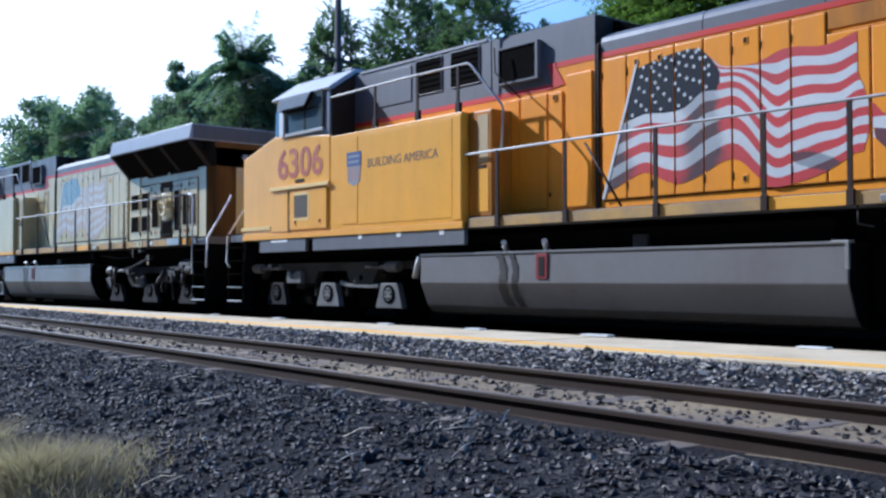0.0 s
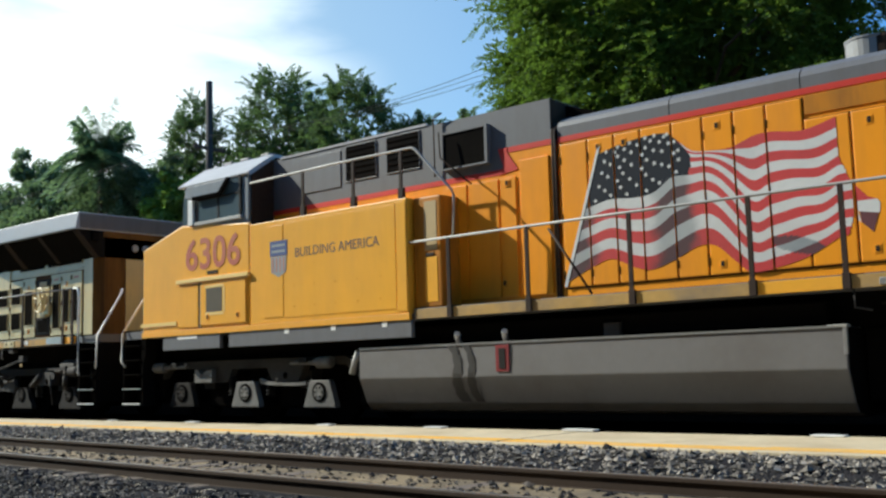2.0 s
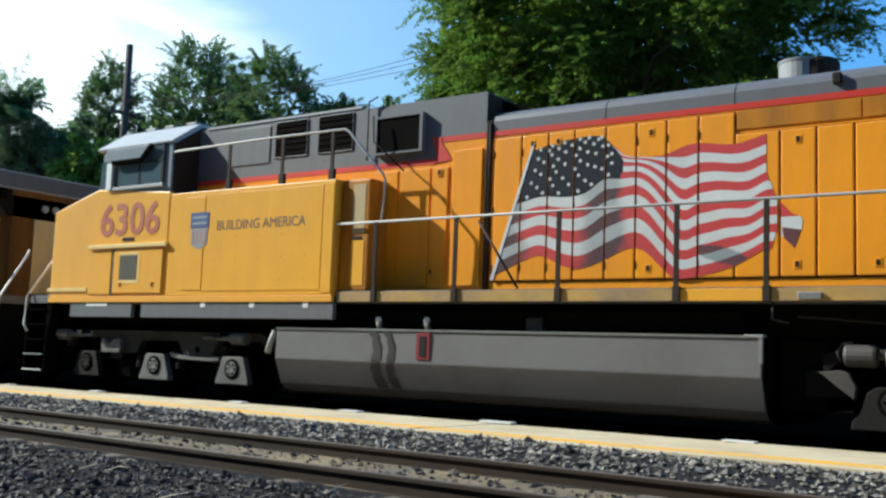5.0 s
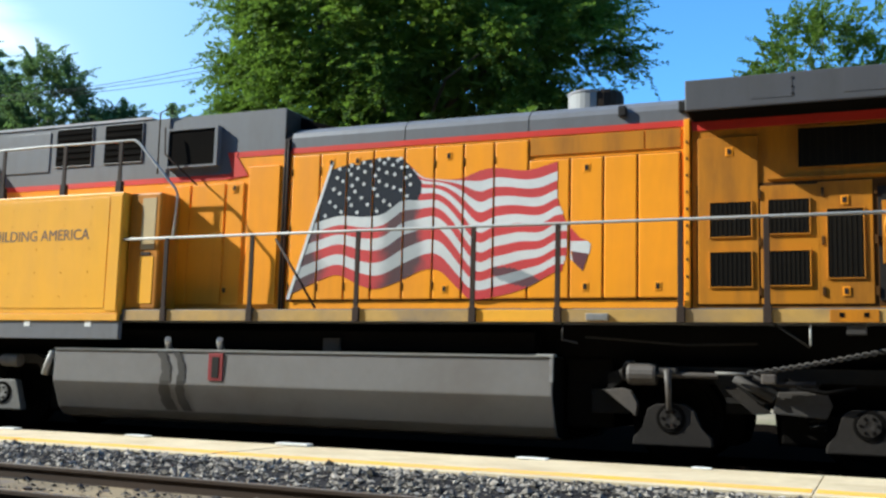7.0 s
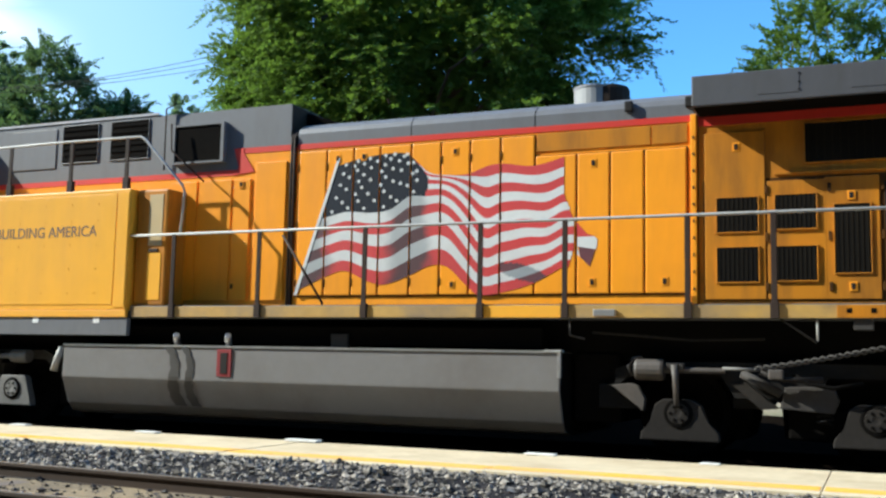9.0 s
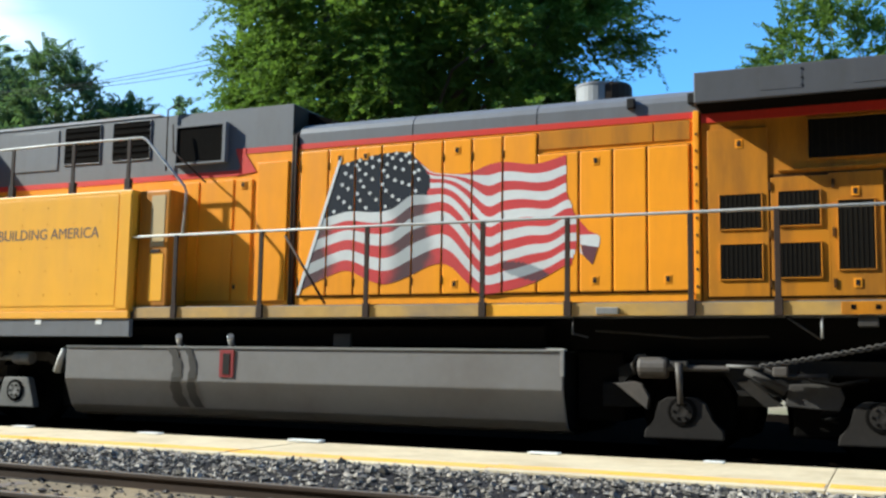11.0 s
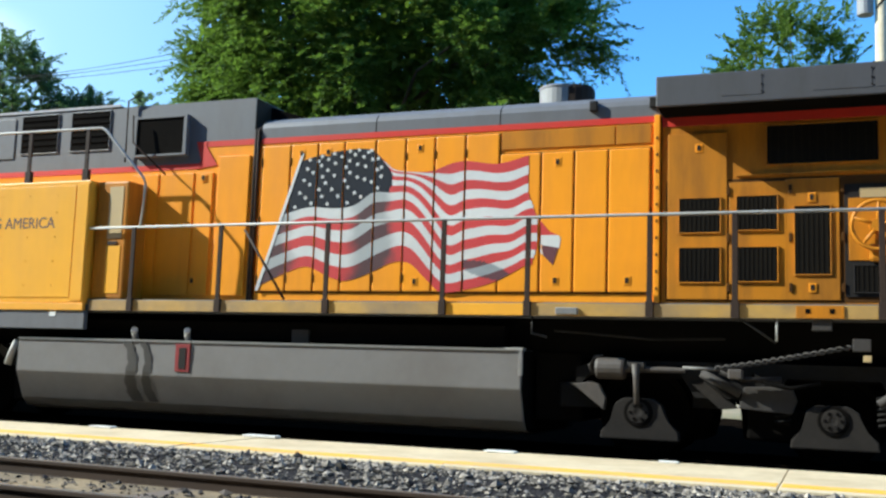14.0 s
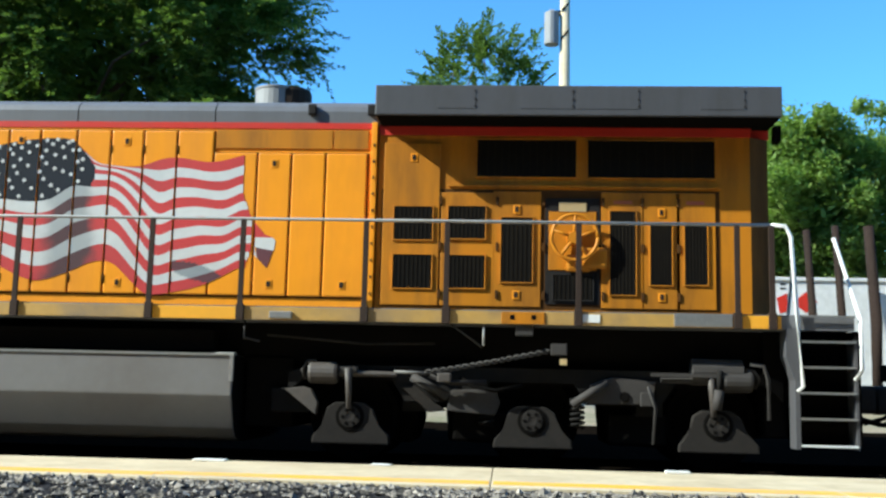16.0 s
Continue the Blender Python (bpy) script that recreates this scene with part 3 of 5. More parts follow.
        cuts += [(lo + (hi - lo) * k / n, lo + (hi - lo) * (k + 1) / n, a) for k in range(n)]
    meshes = {}
    for x0, x1, door in cuts:
        xm = (x0 + x1) / 2
        for s in range(13):
            for k in range(5):
                v0, v1 = (s + k / 5) / 13, (s + (k + 1) / 5) / 13
                zm = z_at(xm, (v0 + v1) / 2)
                if xm < pole_x(zm) or xm > min(0.045, -0.09 + 0.5 * max(0, v0 - 0.3)) - 0.4 * max(0, v0 - 0.8):
                    continue
                kind = "red" if s % 2 == 0 else "white"
                if s < 7 and xm < canton_edge(v0):
                    kind = "blue"
                elif ((xm + 0.62) / 0.33) ** 2 + ((zm - 2.19 + 0.25 * (xm + 0.62)) / 0.10) ** 2 < 1:
                    kind = "shade" if kind == "red" else "grey"
                elif s >= 7:
                    kind += "_fold"
                key = ("blue", 0, 0) if kind == "blue" else (kind, s, door)
                bm = meshes.setdefault(key, bmesh.new())
                q = [(x0, y, z_at(x0, v0)), (x1, y, z_at(x1, v0)), (x1, y, z_at(x1, v1)), (x0, y, z_at(x0, v1))]
                bm.faces.new([bm.verts.new(p) for p in q])
    paint = {"red": FLAG_RED, "white": FLAG_WHITE, "red_fold": FOLD_RED, "white_fold": FOLD_WHITE, "shade": FLAG_SHADE, "grey": FLAG_GREY, "blue": FLAG_BLUE}
    if faded:
        paint = {k: GLARE_RED if "red" in k or k == "shade" else GLARE_WHITE for k in paint}
        paint["blue"] = GLARE_BLUE
    root = part("painted_flag", meshes.pop(("blue", 0, 0)), paint["blue"], parent, "waving flag painted over the hood doors, dark blue canton")
    for (kind, s, door), bm in sorted(meshes.items(), key=lambda e: e[0]):
        bmesh.ops.remove_doubles(bm, verts=bm.verts, dist=0.001)
        part("flag_stripe", bm, paint[kind], root)
    # the fly end, folded over
    for kind, pts in (("red", [(0.075, 2.80), (0.20, 2.66), (0.30, 2.62), (0.085, 2.62)]), ("white", [(0.085, 2.62), (0.30, 2.62), (0.335, 2.58), (0.32, 2.46), (0.085, 2.50)]), ("shade", [(0.10, 2.50), (0.31, 2.46), (0.24, 2.25), (0.12, 2.37)]), ("white", [(0.085, 2.50), (0.12, 2.37), (0.085, 2.40)])):
        bm = bmesh.new()
        bm.faces.new([bm.verts.new((a, y, b)) for a, b in pts])
        part("flag_tail", bm, paint[kind], root)
    star = None
    for r in range(9):
        for c in range(6 if r % 2 == 0 else 5):
            v = (r + 0.65) / 9.2 * 7 / 13
            z = z_at(-2.8, v)
            left = pole_x(z) + 0.04
            x = left + (c + (0.9 if r % 2 else 0.4)) / 6.1 * (canton_edge(v) - left)
            if any(abs(x - d) < 0.035 for d in seams):
                x += 0.05
            if star is None:
                bm = bmesh.new()
                pts = []
                for i in range(10):
                    rad = 0.034 if i % 2 == 0 else 0.017
                    a = math.pi / 2 + i * math.pi / 5
                    pts.append((rad * math.cos(a), 0, rad * math.sin(a)))
                bm.faces.new([bm.verts.new(p) for p in pts])
                ob = star = part("star", bm, GLARE_WHITE if faded else FLAG_WHITE, root)
            else:
                ob = bpy.data.objects.new("star", star.data)
                scene.collection.objects.link(ob)
                ob.parent = root
            ob.location = (x, y - 0.004, z_at(x, v))
            ob.rotation_euler = (0, -0.25, 0)
    part("flag_pole", prism(bmesh.new(), [(-3.925, 1.93), (-3.875, 1.93), (-3.26, 3.80), (-3.30, 3.80)], "y", y - 0.006, y - 0.001), FLAG_WHITE, root, "painted pale flag pole")


def truck(parent, xs, mirror, iron):
    """A three-axle truck: frame, axle boxes, wheels, brake gear. xs: axle places."""
    mid = xs[1]
    root = part("truck_frame", bmesh.new(), TRUCK, parent, "grimy grey cast three-axle truck")
    bm = bmesh.new()
    for s in (-1, 1):
        prof = [(xs[0] - 0.75, 0.80), (xs[0] - 0.55, 0.98), (xs[0] + 0.45, 0.98), (xs[0] + 0.62, 0.72), (xs[1] - 0.62, 0.72), (xs[1] - 0.48, 0.96), (xs[1] + 0.48, 0.96), (xs[1] + 0.62, 0.72),
                (xs[2] - 0.62, 0.72), (xs[2] - 0.45, 0.98), (xs[2] + 0.55, 0.98), (xs[2] + 0.75, 0.80), (xs[2] + 0.75, 1.02), (xs[2] + 0.5, 1.12), (xs[0] - 0.5, 1.12), (xs[0] - 0.75, 1.02)]
        prism(bm, prof, "y", s * 1.02, s * 1.16)
    for a in (-1.35, 1.35):
        box(bm, mid + a - 0.15, mid + a + 0.15, -1.02, 1.02, 0.6, 0.9)
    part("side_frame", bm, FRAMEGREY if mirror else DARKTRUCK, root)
    # Black bulk between the wheels fills in the shade under the train.
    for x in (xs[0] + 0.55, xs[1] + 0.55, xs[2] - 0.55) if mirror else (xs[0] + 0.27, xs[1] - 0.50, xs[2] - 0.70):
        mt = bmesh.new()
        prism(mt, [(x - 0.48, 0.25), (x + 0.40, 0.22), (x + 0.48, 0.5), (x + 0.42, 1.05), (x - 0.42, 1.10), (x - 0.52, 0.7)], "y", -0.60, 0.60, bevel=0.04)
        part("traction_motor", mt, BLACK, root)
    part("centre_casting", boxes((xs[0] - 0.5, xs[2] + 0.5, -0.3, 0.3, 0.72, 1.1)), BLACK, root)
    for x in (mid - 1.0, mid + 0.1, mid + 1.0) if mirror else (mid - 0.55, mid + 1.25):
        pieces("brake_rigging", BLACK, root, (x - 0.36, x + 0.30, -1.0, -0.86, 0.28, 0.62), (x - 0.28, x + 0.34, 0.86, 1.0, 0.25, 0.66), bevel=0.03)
    for s in (-1, 1):
        if not mirror:
            bm = prism(bmesh.new(), [(xs[0] - 0.78, 0.83), (xs[0] - 0.40, 0.54), (xs[0] - 0.38, 0.68), (xs[0] - 0.46, 0.83), (xs[0] - 0.56, 0.86)], "y", s * 1.14, s * 1.25, bevel=0.012)
            part("frame_end", bm, CYLINDER, root)
            part("frame_horn", boxes((xs[0] - 0.95, xs[0] - 0.5, min(s * 1.05, s * 1.15), max(s * 1.05, s * 1.15), 0.56, 0.84), bevel=0.02), DARKTRUCK, root)
            part("damper", tube(bmesh.new(), [(xs[2] - 0.03, s * 1.34, 0.70), (xs[2] + 0.0, s * 1.34, 0.92)], 0.055, 10), TRUCK, root, "upright grey damper")
            part("damper_rod", rod([(xs[2] + 0.0, s * 1.34, 0.92), (xs[2] + 0.01, s * 1.34, 1.14)], 0.03), DARKTRUCK, root)
            part("tie_bar", boxes((xs[2] - 0.75, xs[2] + 0.1, min(s * 1.30, s * 1.34), max(s * 1.30, s * 1.34), 1.06, 1.10)), TRUCK, root)
            for a, b2 in (((xs[0] + 0.70, 1.0), (xs[0] + 1.12, 0.78)), ((xs[1] + 0.45, 0.72), (xs[1] + 0.85, 0.98))):
                part("link_arm", tube(bmesh.new(), [(a[0], s * 1.25, a[1]), (b2[0], s * 1.25, b2[1])], 0.05, 8), TRUCK, root)
            bm = prism(bmesh.new(), [(xs[1] + 0.62, 0.74), (xs[1] + 1.36, 0.74), (xs[1] + 1.40, 1.0), (xs[1] + 0.9, 1.04), (xs[1] + 0.66, 0.95)], "y", s * 1.15, s * 1.22, bevel=0.012)
            part("frame_plate", bm, TRUCK, root)
        for x in (mid - 0.52, mid + 0.52):
            sp = bmesh.new()
            tube(sp, [(x + 0.075 * math.cos(k * 0.8), s * 1.1 + 0.075 * math.sin(k * 0.8), 0.46 + 0.0075 * k) for k in range(48)], 0.018, 6)
            part("coil_spring", sp, DARKTRUCK, root)
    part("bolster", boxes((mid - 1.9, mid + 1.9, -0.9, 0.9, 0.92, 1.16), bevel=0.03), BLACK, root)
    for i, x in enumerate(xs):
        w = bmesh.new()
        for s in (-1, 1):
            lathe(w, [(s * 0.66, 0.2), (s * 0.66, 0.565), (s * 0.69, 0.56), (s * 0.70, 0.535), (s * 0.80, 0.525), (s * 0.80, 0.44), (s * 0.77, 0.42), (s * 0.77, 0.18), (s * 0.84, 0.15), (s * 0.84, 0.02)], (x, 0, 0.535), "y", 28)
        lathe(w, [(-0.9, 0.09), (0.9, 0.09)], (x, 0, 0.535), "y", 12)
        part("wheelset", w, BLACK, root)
        for s in (-1, 1):
            p = bmesh.new()
            if mirror:
                prof = [(x - 0.40, 0.28), (x + 0.38, 0.28), (x + 0.36, 0.36), (x + 0.25, 0.70), (x + 0.21, 0.73), (x - 0.21, 0.73), (x - 0.25, 0.70), (x - 0.36, 0.38)]
            else:
                prof = [(x - 0.44, 0.22), (x + 0.46, 0.22), (x + 0.45, 0.32), (x + 0.32, 0.42), (x + 0.26, 0.62), (x + 0.15, 0.69), (x - 0.17, 0.69), (x - 0.27, 0.63), (x - 0.31, 0.42), (x - 0.43, 0.31)]
            prism(p, prof, "y", s * 1.13, s * 1.25, bevel=0.018)
            b = part("axle_box", p, iron if (i > 0 if mirror else i == 0) else DIRTYTRUCK, root, "grey pedestal axle box")
            part("bearing_cover", lathe(bmesh.new(), [(s * 1.24, 0.165), (s * 1.262, 0.165), (s * 1.266, 0.15), (s * 1.267, 0.02)], (x, 0, 0.53), "y", 18), BLACK, b)
            part("bearing_cap", lathe(bmesh.new(), [(s * 1.26, 0.125), (s * 1.275, 0.12), (s * 1.278, 0.05), (s * 1.272, 0.02)], (x, 0, 0.53), "y", 14), iron if mirror and i else DIRTYTRUCK, b)
            for q in range(6):
                a = q * math.pi / 3
                part("bolt", lathe(bmesh.new(), [(s * 1.27, 0.02), (s * 1.285, 0.018)], (x + 0.085 * math.cos(a), 0, 0.53 + 0.085 * math.sin(a)), "y", 6), BLACK, b)
    rc = 0.10 if mirror else 0.125
    for s in (-1, 1):
        for k, x in enumerate((xs[0] - 0.72, xs[2] + 0.14) if mirror else (xs[0] - 0.33, xs[2] + 0.22)):
            way = 1 if k == 0 else -1
            c = bmesh.new()
            lathe(c, [(-way * 0.16, 0.03), (-way * 0.16, 0.9 * rc), (-way * 0.13, rc), (way * 0.14, rc), (way * 0.17, 0.9 * rc), (way * 0.17, 0.04), (way * 0.85, 0.03), (way * 0.85, 0.01)], (x, s * 1.24, 1.02), "x", 16)
            b = part("brake_cylinder", c, CLEANTRUCK if mirror else CYLINDER if k == 0 else TRUCK, root, "grey brake cylinder with push rod")
            bx = x + way * 0.30 if not mirror else x + way * 0.5
            part("bracket", boxes((bx - 0.10, bx + 0.10, s * 1.24 - 0.06, s * 1.24 + 0.06, 1.02, 1.10), bevel=0.012), DARK if mirror else TRUCK, b)
            if not mirror:
                part("brake_lever", tube(bmesh.new(), [(bx, s * 1.29, 1.08), (bx + 0.01, s * 1.30, 0.9), (bx + 0.02, s * 1.30, 0.62)], 0.045, 10, 0.03), CYLINDER, b)
                part("cylinder_strap", rod([(x - way * 0.20, s * 1.24, 0.94), (x - way * 0.24, s * 1.26, 1.05), (x - way * 0.18, s * 1.26, 1.15), (x - way * 0.08, s * 1.26, 1.16)], 0.02), TRUCK, b)
        if mirror:
            part("frame_flange", prism(bmesh.new(), [(xs[1] + 0.36, 0.70), (xs[1] + 0.62, 0.66), (xs[2] - 0.62, 0.64), (xs[2] - 0.36, 0.66), (xs[2] - 0.36, 0.72), (xs[2] - 0.62, 0.70), (xs[1] + 0.62, 0.72), (xs[1] + 0.36, 0.78)], "y", s * 1.16, s * 1.22), CLEANTRUCK, root, "worn pale lower flange of the truck frame")
            part("frame_bracket", prism(bmesh.new(), [(xs[0] + 0.42, 0.72), (xs[0] + 0.94, 0.72), (xs[0] + 0.94, 0.96), (xs[0] + 0.78, 0.96), (xs[0] + 0.62, 0.86), (xs[0] + 0.50, 0.97), (xs[0] + 0.42, 0.97)], "y", s * 1.17, s * 1.27, bevel=0.01), CLEANTRUCK, root, "pale notched bracket")
        if not mirror:
            part("guard_plate", prism(bmesh.new(), [(mid - 0.98, 0.62), (mid - 0.42, 0.58), (mid - 0.36, 0.72), (mid - 0.42, 0.88), (mid - 0.92, 0.86)], "y", s * 1.15, s * 1.23, bevel=0.015), TRUCK, root)
            part("guard_arm", prism(bmesh.new(), [(mid - 1.50, 0.88), (mid - 1.34, 0.90), (mid - 0.98, 0.62), (mid - 1.18, 0.60)], "y", s * 1.15, s * 1.20, bevel=0.012), DIRTYTRUCK, root)
            part("guard_box", boxes((mid + 1.22, mid + 1.36, min(s * 1.20, s * 1.27), max(s * 1.20, s * 1.27), 0.72, 0.88), bevel=0.012), TRUCK, root)
        h = bmesh.new()
        lathe(h, [(s * 1.225, 0.06), (s * 1.236, 0.05), (s * 1.237, 0.01)], (mid + 1.05, 0, 0.82), "y", 12)
        part("lightening_hole", h, BLACK, root)
    return root


def steps(parent, x0, x1, sign, side=None):
    """Corner steps of the deck; sign points outwards along the track."""
    for s in (-1, 1):
        st = bmesh.new()
        for z in (0.34, 0.63, 0.91, 1.19, 1.47):
            box(st, x0, x1, s * 1.22, s * 1.52, z - 0.02, z + 0.012)
        t = part("step_treads", st, BLACK, parent, "black corner steps with worn nosings, the lower painted as lit")
        for z in (0.34, 0.63, 0.91, 1.19, 1.47, 1.75):
            # Lowest nosings painted bright as lit, upper ones black where unlit.
            part("step_nosing", boxes((x0, x1, min(s * 1.52, s * 1.54), max(s * 1.52, s * 1.54), z - 0.010, z + 0.014)), WHITE if z < 0.4 else STEEL if z < 0.7 or side is None else BLACK, t)
        inner = x0 if sign > 0 else x1
        outer = x1 if sign > 0 else x0
        pl = bmesh.new()
        prism(pl, [(inner - sign * 0.14, 1.62), (inner, 1.62), (inner, 0.30), (inner - sign * 0.05, 0.30), (inner - sign * 0.05, 1.05), (inner - sign * 0.14, 1.30)], "y", s * 1.25, s * 1.50)
        part("step_side", pl, side or WING, t)
        part("step_outer_side", boxes((min(outer, outer + sign * 0.03), max(outer, outer + sign * 0.03), min(s * 1.22, s * 1.5), max(s * 1.22, s * 1.5), 0.30, 1.5)), side or WING, t)
        part("step_back", boxes((x0, x1, min(s * 1.18, s * 1.21), max(s * 1.18, s * 1.21), 0.3, 1.75)), BLACK, t)
        if sign > 0:
            part("grab_rail", rod([(inner - sign * 0.28, s * 1.5, 2.77), (inner - sign * 0.12, s * 1.5, 2.76), (inner - sign * 0.06, s * 1.5, 2.64), (inner - sign * 0.02, s * 1.53, 1.75), (inner + sign * 0.02, s * 1.55, 0.98), (inner - sign * 0.02, s * 1.5, 0.93)], 0.024), WHITE, t, "white grab rail")
        part("end_rail", rod([(outer, s * 1.48, 1.06), (outer + sign * 0.07, s * 1.52, 1.18), (outer + sign * 0.07, s * 1.5, 1.72), (outer + sign * 0.02, s * 0.92, 2.62), (outer, s * 0.88, 2.72)], 0.024), WHITE, t, "white sloping end rail")


def coupler(parent, x, sign):
    bm = boxes((min(x - sign * 0.9, x + sign * 0.2), max(x - sign * 0.9, x + sign * 0.2), -0.12, 0.12, 0.74, 0.98), bevel=0.02)
    box(bm, min(x + sign * 0.15, x + sign * 0.42), max(x + sign * 0.15, x + sign * 0.42), -0.2, 0.17, 0.68, 1.02, bevel=0.05)
    c = part("coupler", bm, DARK, parent, "dark steel knuckle coupler")
    for s in (-0.5, -0.35, 0.4):
        part("air_hose", rod([(x - sign * 0.3, s, 1.1), (x - sign * 0.1, s, 0.9), (x + sign * 0.15, s * 0.9, 0.62), (x + sign * 0.42, s * 0.8, 0.55)], 0.028), BLACK, c)


def locomotive(dx, number, sloped_wing, label):
    root = tagged(new("locomotive"), label, "locomotive")
    root.location = (dx, 0, 0)
    L = root
    YEL = DUSTGLARE if sloped_wing else YELLOW
    GRI = DUSTGLARE if sloped_wing else GRIMESHADE
    FAD = DUSTGLARE if sloped_wing else SUNFADED
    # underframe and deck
    # Black bulk here doubles as the shade below the deck.
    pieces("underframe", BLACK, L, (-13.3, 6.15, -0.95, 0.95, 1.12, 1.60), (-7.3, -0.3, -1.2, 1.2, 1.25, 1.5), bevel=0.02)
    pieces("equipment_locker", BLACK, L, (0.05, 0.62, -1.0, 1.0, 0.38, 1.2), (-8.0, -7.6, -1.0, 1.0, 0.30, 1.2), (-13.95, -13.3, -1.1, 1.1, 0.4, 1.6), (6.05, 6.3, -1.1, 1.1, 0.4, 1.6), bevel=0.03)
    part("deck", boxes((-6.34, 6.95, -1.48, 1.48, 1.60, 1.765), (-13.3, -6.34, -1.4, 1.4, 1.60, 1.765)), GREY, L)
    px = [-6.34, -5.60, -4.19, -2.59, -1.00, 0.07, 1.50, 2.43, 3.92, 5.68, 6.20]
    for a, b in zip(px, px[1:]):
        for s in (-1, 1):
            m = GOLD if s < 0 and a in (-1.00, 5.68) else SILL
            part("deck_edge", boxes((a + 0.045, b - 0.045, min(s * 1.48, s * 1.505), max(s * 1.48, s * 1.505), 1.605, 1.75), bevel=0.006), m, L)
    # handrail of the long hood
    for x in px[1:-1] + [6.06]:
        post = part("handrail_post", boxes((x - 0.032, x + 0.032, -1.535, -1.51, 1.60, 2.76), (x - 0.045, x + 0.045, -1.54, -1.48, 1.60, 1.78), bevel=0.005), POST, L)
        part("handrail_post", boxes((x - 0.032, x + 0.032, 1.51, 1.535, 1.60, 2.76), bevel=0.005), POST, L)
    for s in (-1, 1):
        part("handrail", rod([(-6.56, s * 1.5, 2.765), (-2, s * 1.5, 2.77), (2, s * 1.5, 2.77), (6.10, s * 1.5, 2.77)], 0.019), RAILBAR, L, "pale worn handrail")
    part("brace", rod([(-3.85, -1.48, 2.70), (-3.22, -1.46, 1.78)], 0.018), POST, L)
    # nose and cab
    bm = bmesh.new()
    prism(bm, [(-13.38, 1.68), (-13.38, 3.30), (-12.10, 3.66), (-10.12, 3.50), (-10.12, 1.68)], "y", -1.55, 1.55, bevel=0.03)
    nose = part("nose", bm, FAD, L, "yellow sloped nose and lower cab side")
    bm = bmesh.new()
    prism(bm, [(-12.14, 3.60), (-12.04, 4.38), (-10.16, 4.38), (-10.16, 3.45)], "y", -1.53, 1.53, bevel=0.02)
    cab = part("cab_upper", bm, CABSHEEN, L, "grey upper cab")
    roof = bmesh.new()
    prism(roof, [(-1.56, 4.36), (-1.57, 4.40), (-0.98, 4.80), (0.98, 4.80), (1.57, 4.40), (1.56, 4.36)], "x", -12.20, -10.13, bevel=0.015)
    part("cab_roof", roof, ROOF, cab, "pale grey cab roof")
    for a, b in ((-11.60, -11.02), (-10.97, -10.40)):
        part("window_pane", boxes((a, b, -1.552, -1.54, 3.66, 4.05)), GLASS, cab, "dark cab side window")
    part("window_frame", boxes((-11.66, -10.34, -1.565, -1.53, 4.05, 4.09), (-11.66, -11.60, -1.565, -1.53, 3.66, 4.05), (-10.40, -10.34, -1.565, -1.53, 3.66, 4.40), (-11.02, -10.97, -1.56, -1.53, 3.66, 4.05), bevel=0.006), DARK, cab)
    part("window_sill", boxes((-11.70, -10.32, -1.585, -1.53, 3.60, 3.66), bevel=0.008), RAILBAR, cab, "pale metal window sill")
    part("window_pane", prism(bmesh.new(), [(-10.86, 4.09), (-10.41, 4.09), (-10.41, 4.33), (-10.64, 4.33)], "y", -1.552, -1.54), GLASS, cab, "dark cab side window")
    part("quarter_pane", prism(bmesh.new(), [(-12.09, 3.66), (-11.92, 3.66), (-11.92, 4.16), (-12.05, 4.16)], "y", -1.552, -1.525), GLASS, cab)
    vis = part("sun_visor", prism(bmesh.new(), [(-11.90, 4.13), (-10.90, 4.13), (-10.66, 4.35), (-11.90, 4.35)], "y", -1.60, -1.55, bevel=0.006), CABSHEEN, cab, "grey sun visor with a black edge")
    part("visor_edge", prism(bmesh.new(), [(-11.68, 4.07), (-10.86, 4.07), (-10.56, 4.35), (-10.66, 4.37), (-10.90, 4.135), (-11.68, 4.135)], "y", -1.64, -1.60), BLACK, vis)
    # Dark plate carries the shade of the cab's rear wall as colour.
    part("cab_end", prism(bmesh.new(), [(-1.50, 3.47), (-1.50, 4.35), (-0.94, 4.73), (0.94, 4.73), (1.50, 4.35), (1.50, 3.47)], "x", -10.13, -10.105), SOOTSHADE, cab, "rear wall of the cab, its shade painted dark")
    part("windscreen", boxes((-12.13, -12.09, -1.35, -0.1, 3.72, 4.25), (-12.13, -12.09, 0.1, 1.35, 3.72, 4.25)), GLASS, cab)
    part("mirror", boxes((-11.86, -11.71, -1.60, -1.55, 3.62, 4.10), bevel=0.01), WHITE, cab, "white mirror post beside the window")
    for a in (-11.7, -11.2, -10.6):
        part("roof_fitting", boxes((a, a + 0.25, -0.9, -0.6, 4.80, 4.88), bevel=0.02), GREY, cab)
    # cab side details
    part("ledge", boxes((-12.22, -10.10, -1.61, -1.55, 2.555, 2.625), bevel=0.008), HIGHLIP, nose)
    part("hatch", boxes((-12.20, -11.58, -1.572, -1.55, 1.74, 2.52), bevel=0.008), FAD, nose)
    part("hatch", boxes((-11.50, -10.20, -1.578, -1.55, 1.76, 2.52), bevel=0.008), FAD, nose)
    part("hatch_vent", boxes((-11.33, -10.86, -1.584, -1.57, 1.99, 2.42), bevel=0.006), VENT, nose, "dark vent in the hatch")
    for x in (-11.28, -10.42):
        latch(nose, x, 1.90, -1.578)
    # Dark strip painted in for the shadow between the two hatches.
    part("hatch_gap_shade", boxes((-11.58, -11.50, -1.562, -1.55, 1.72, 2.54)), VENT, nose)
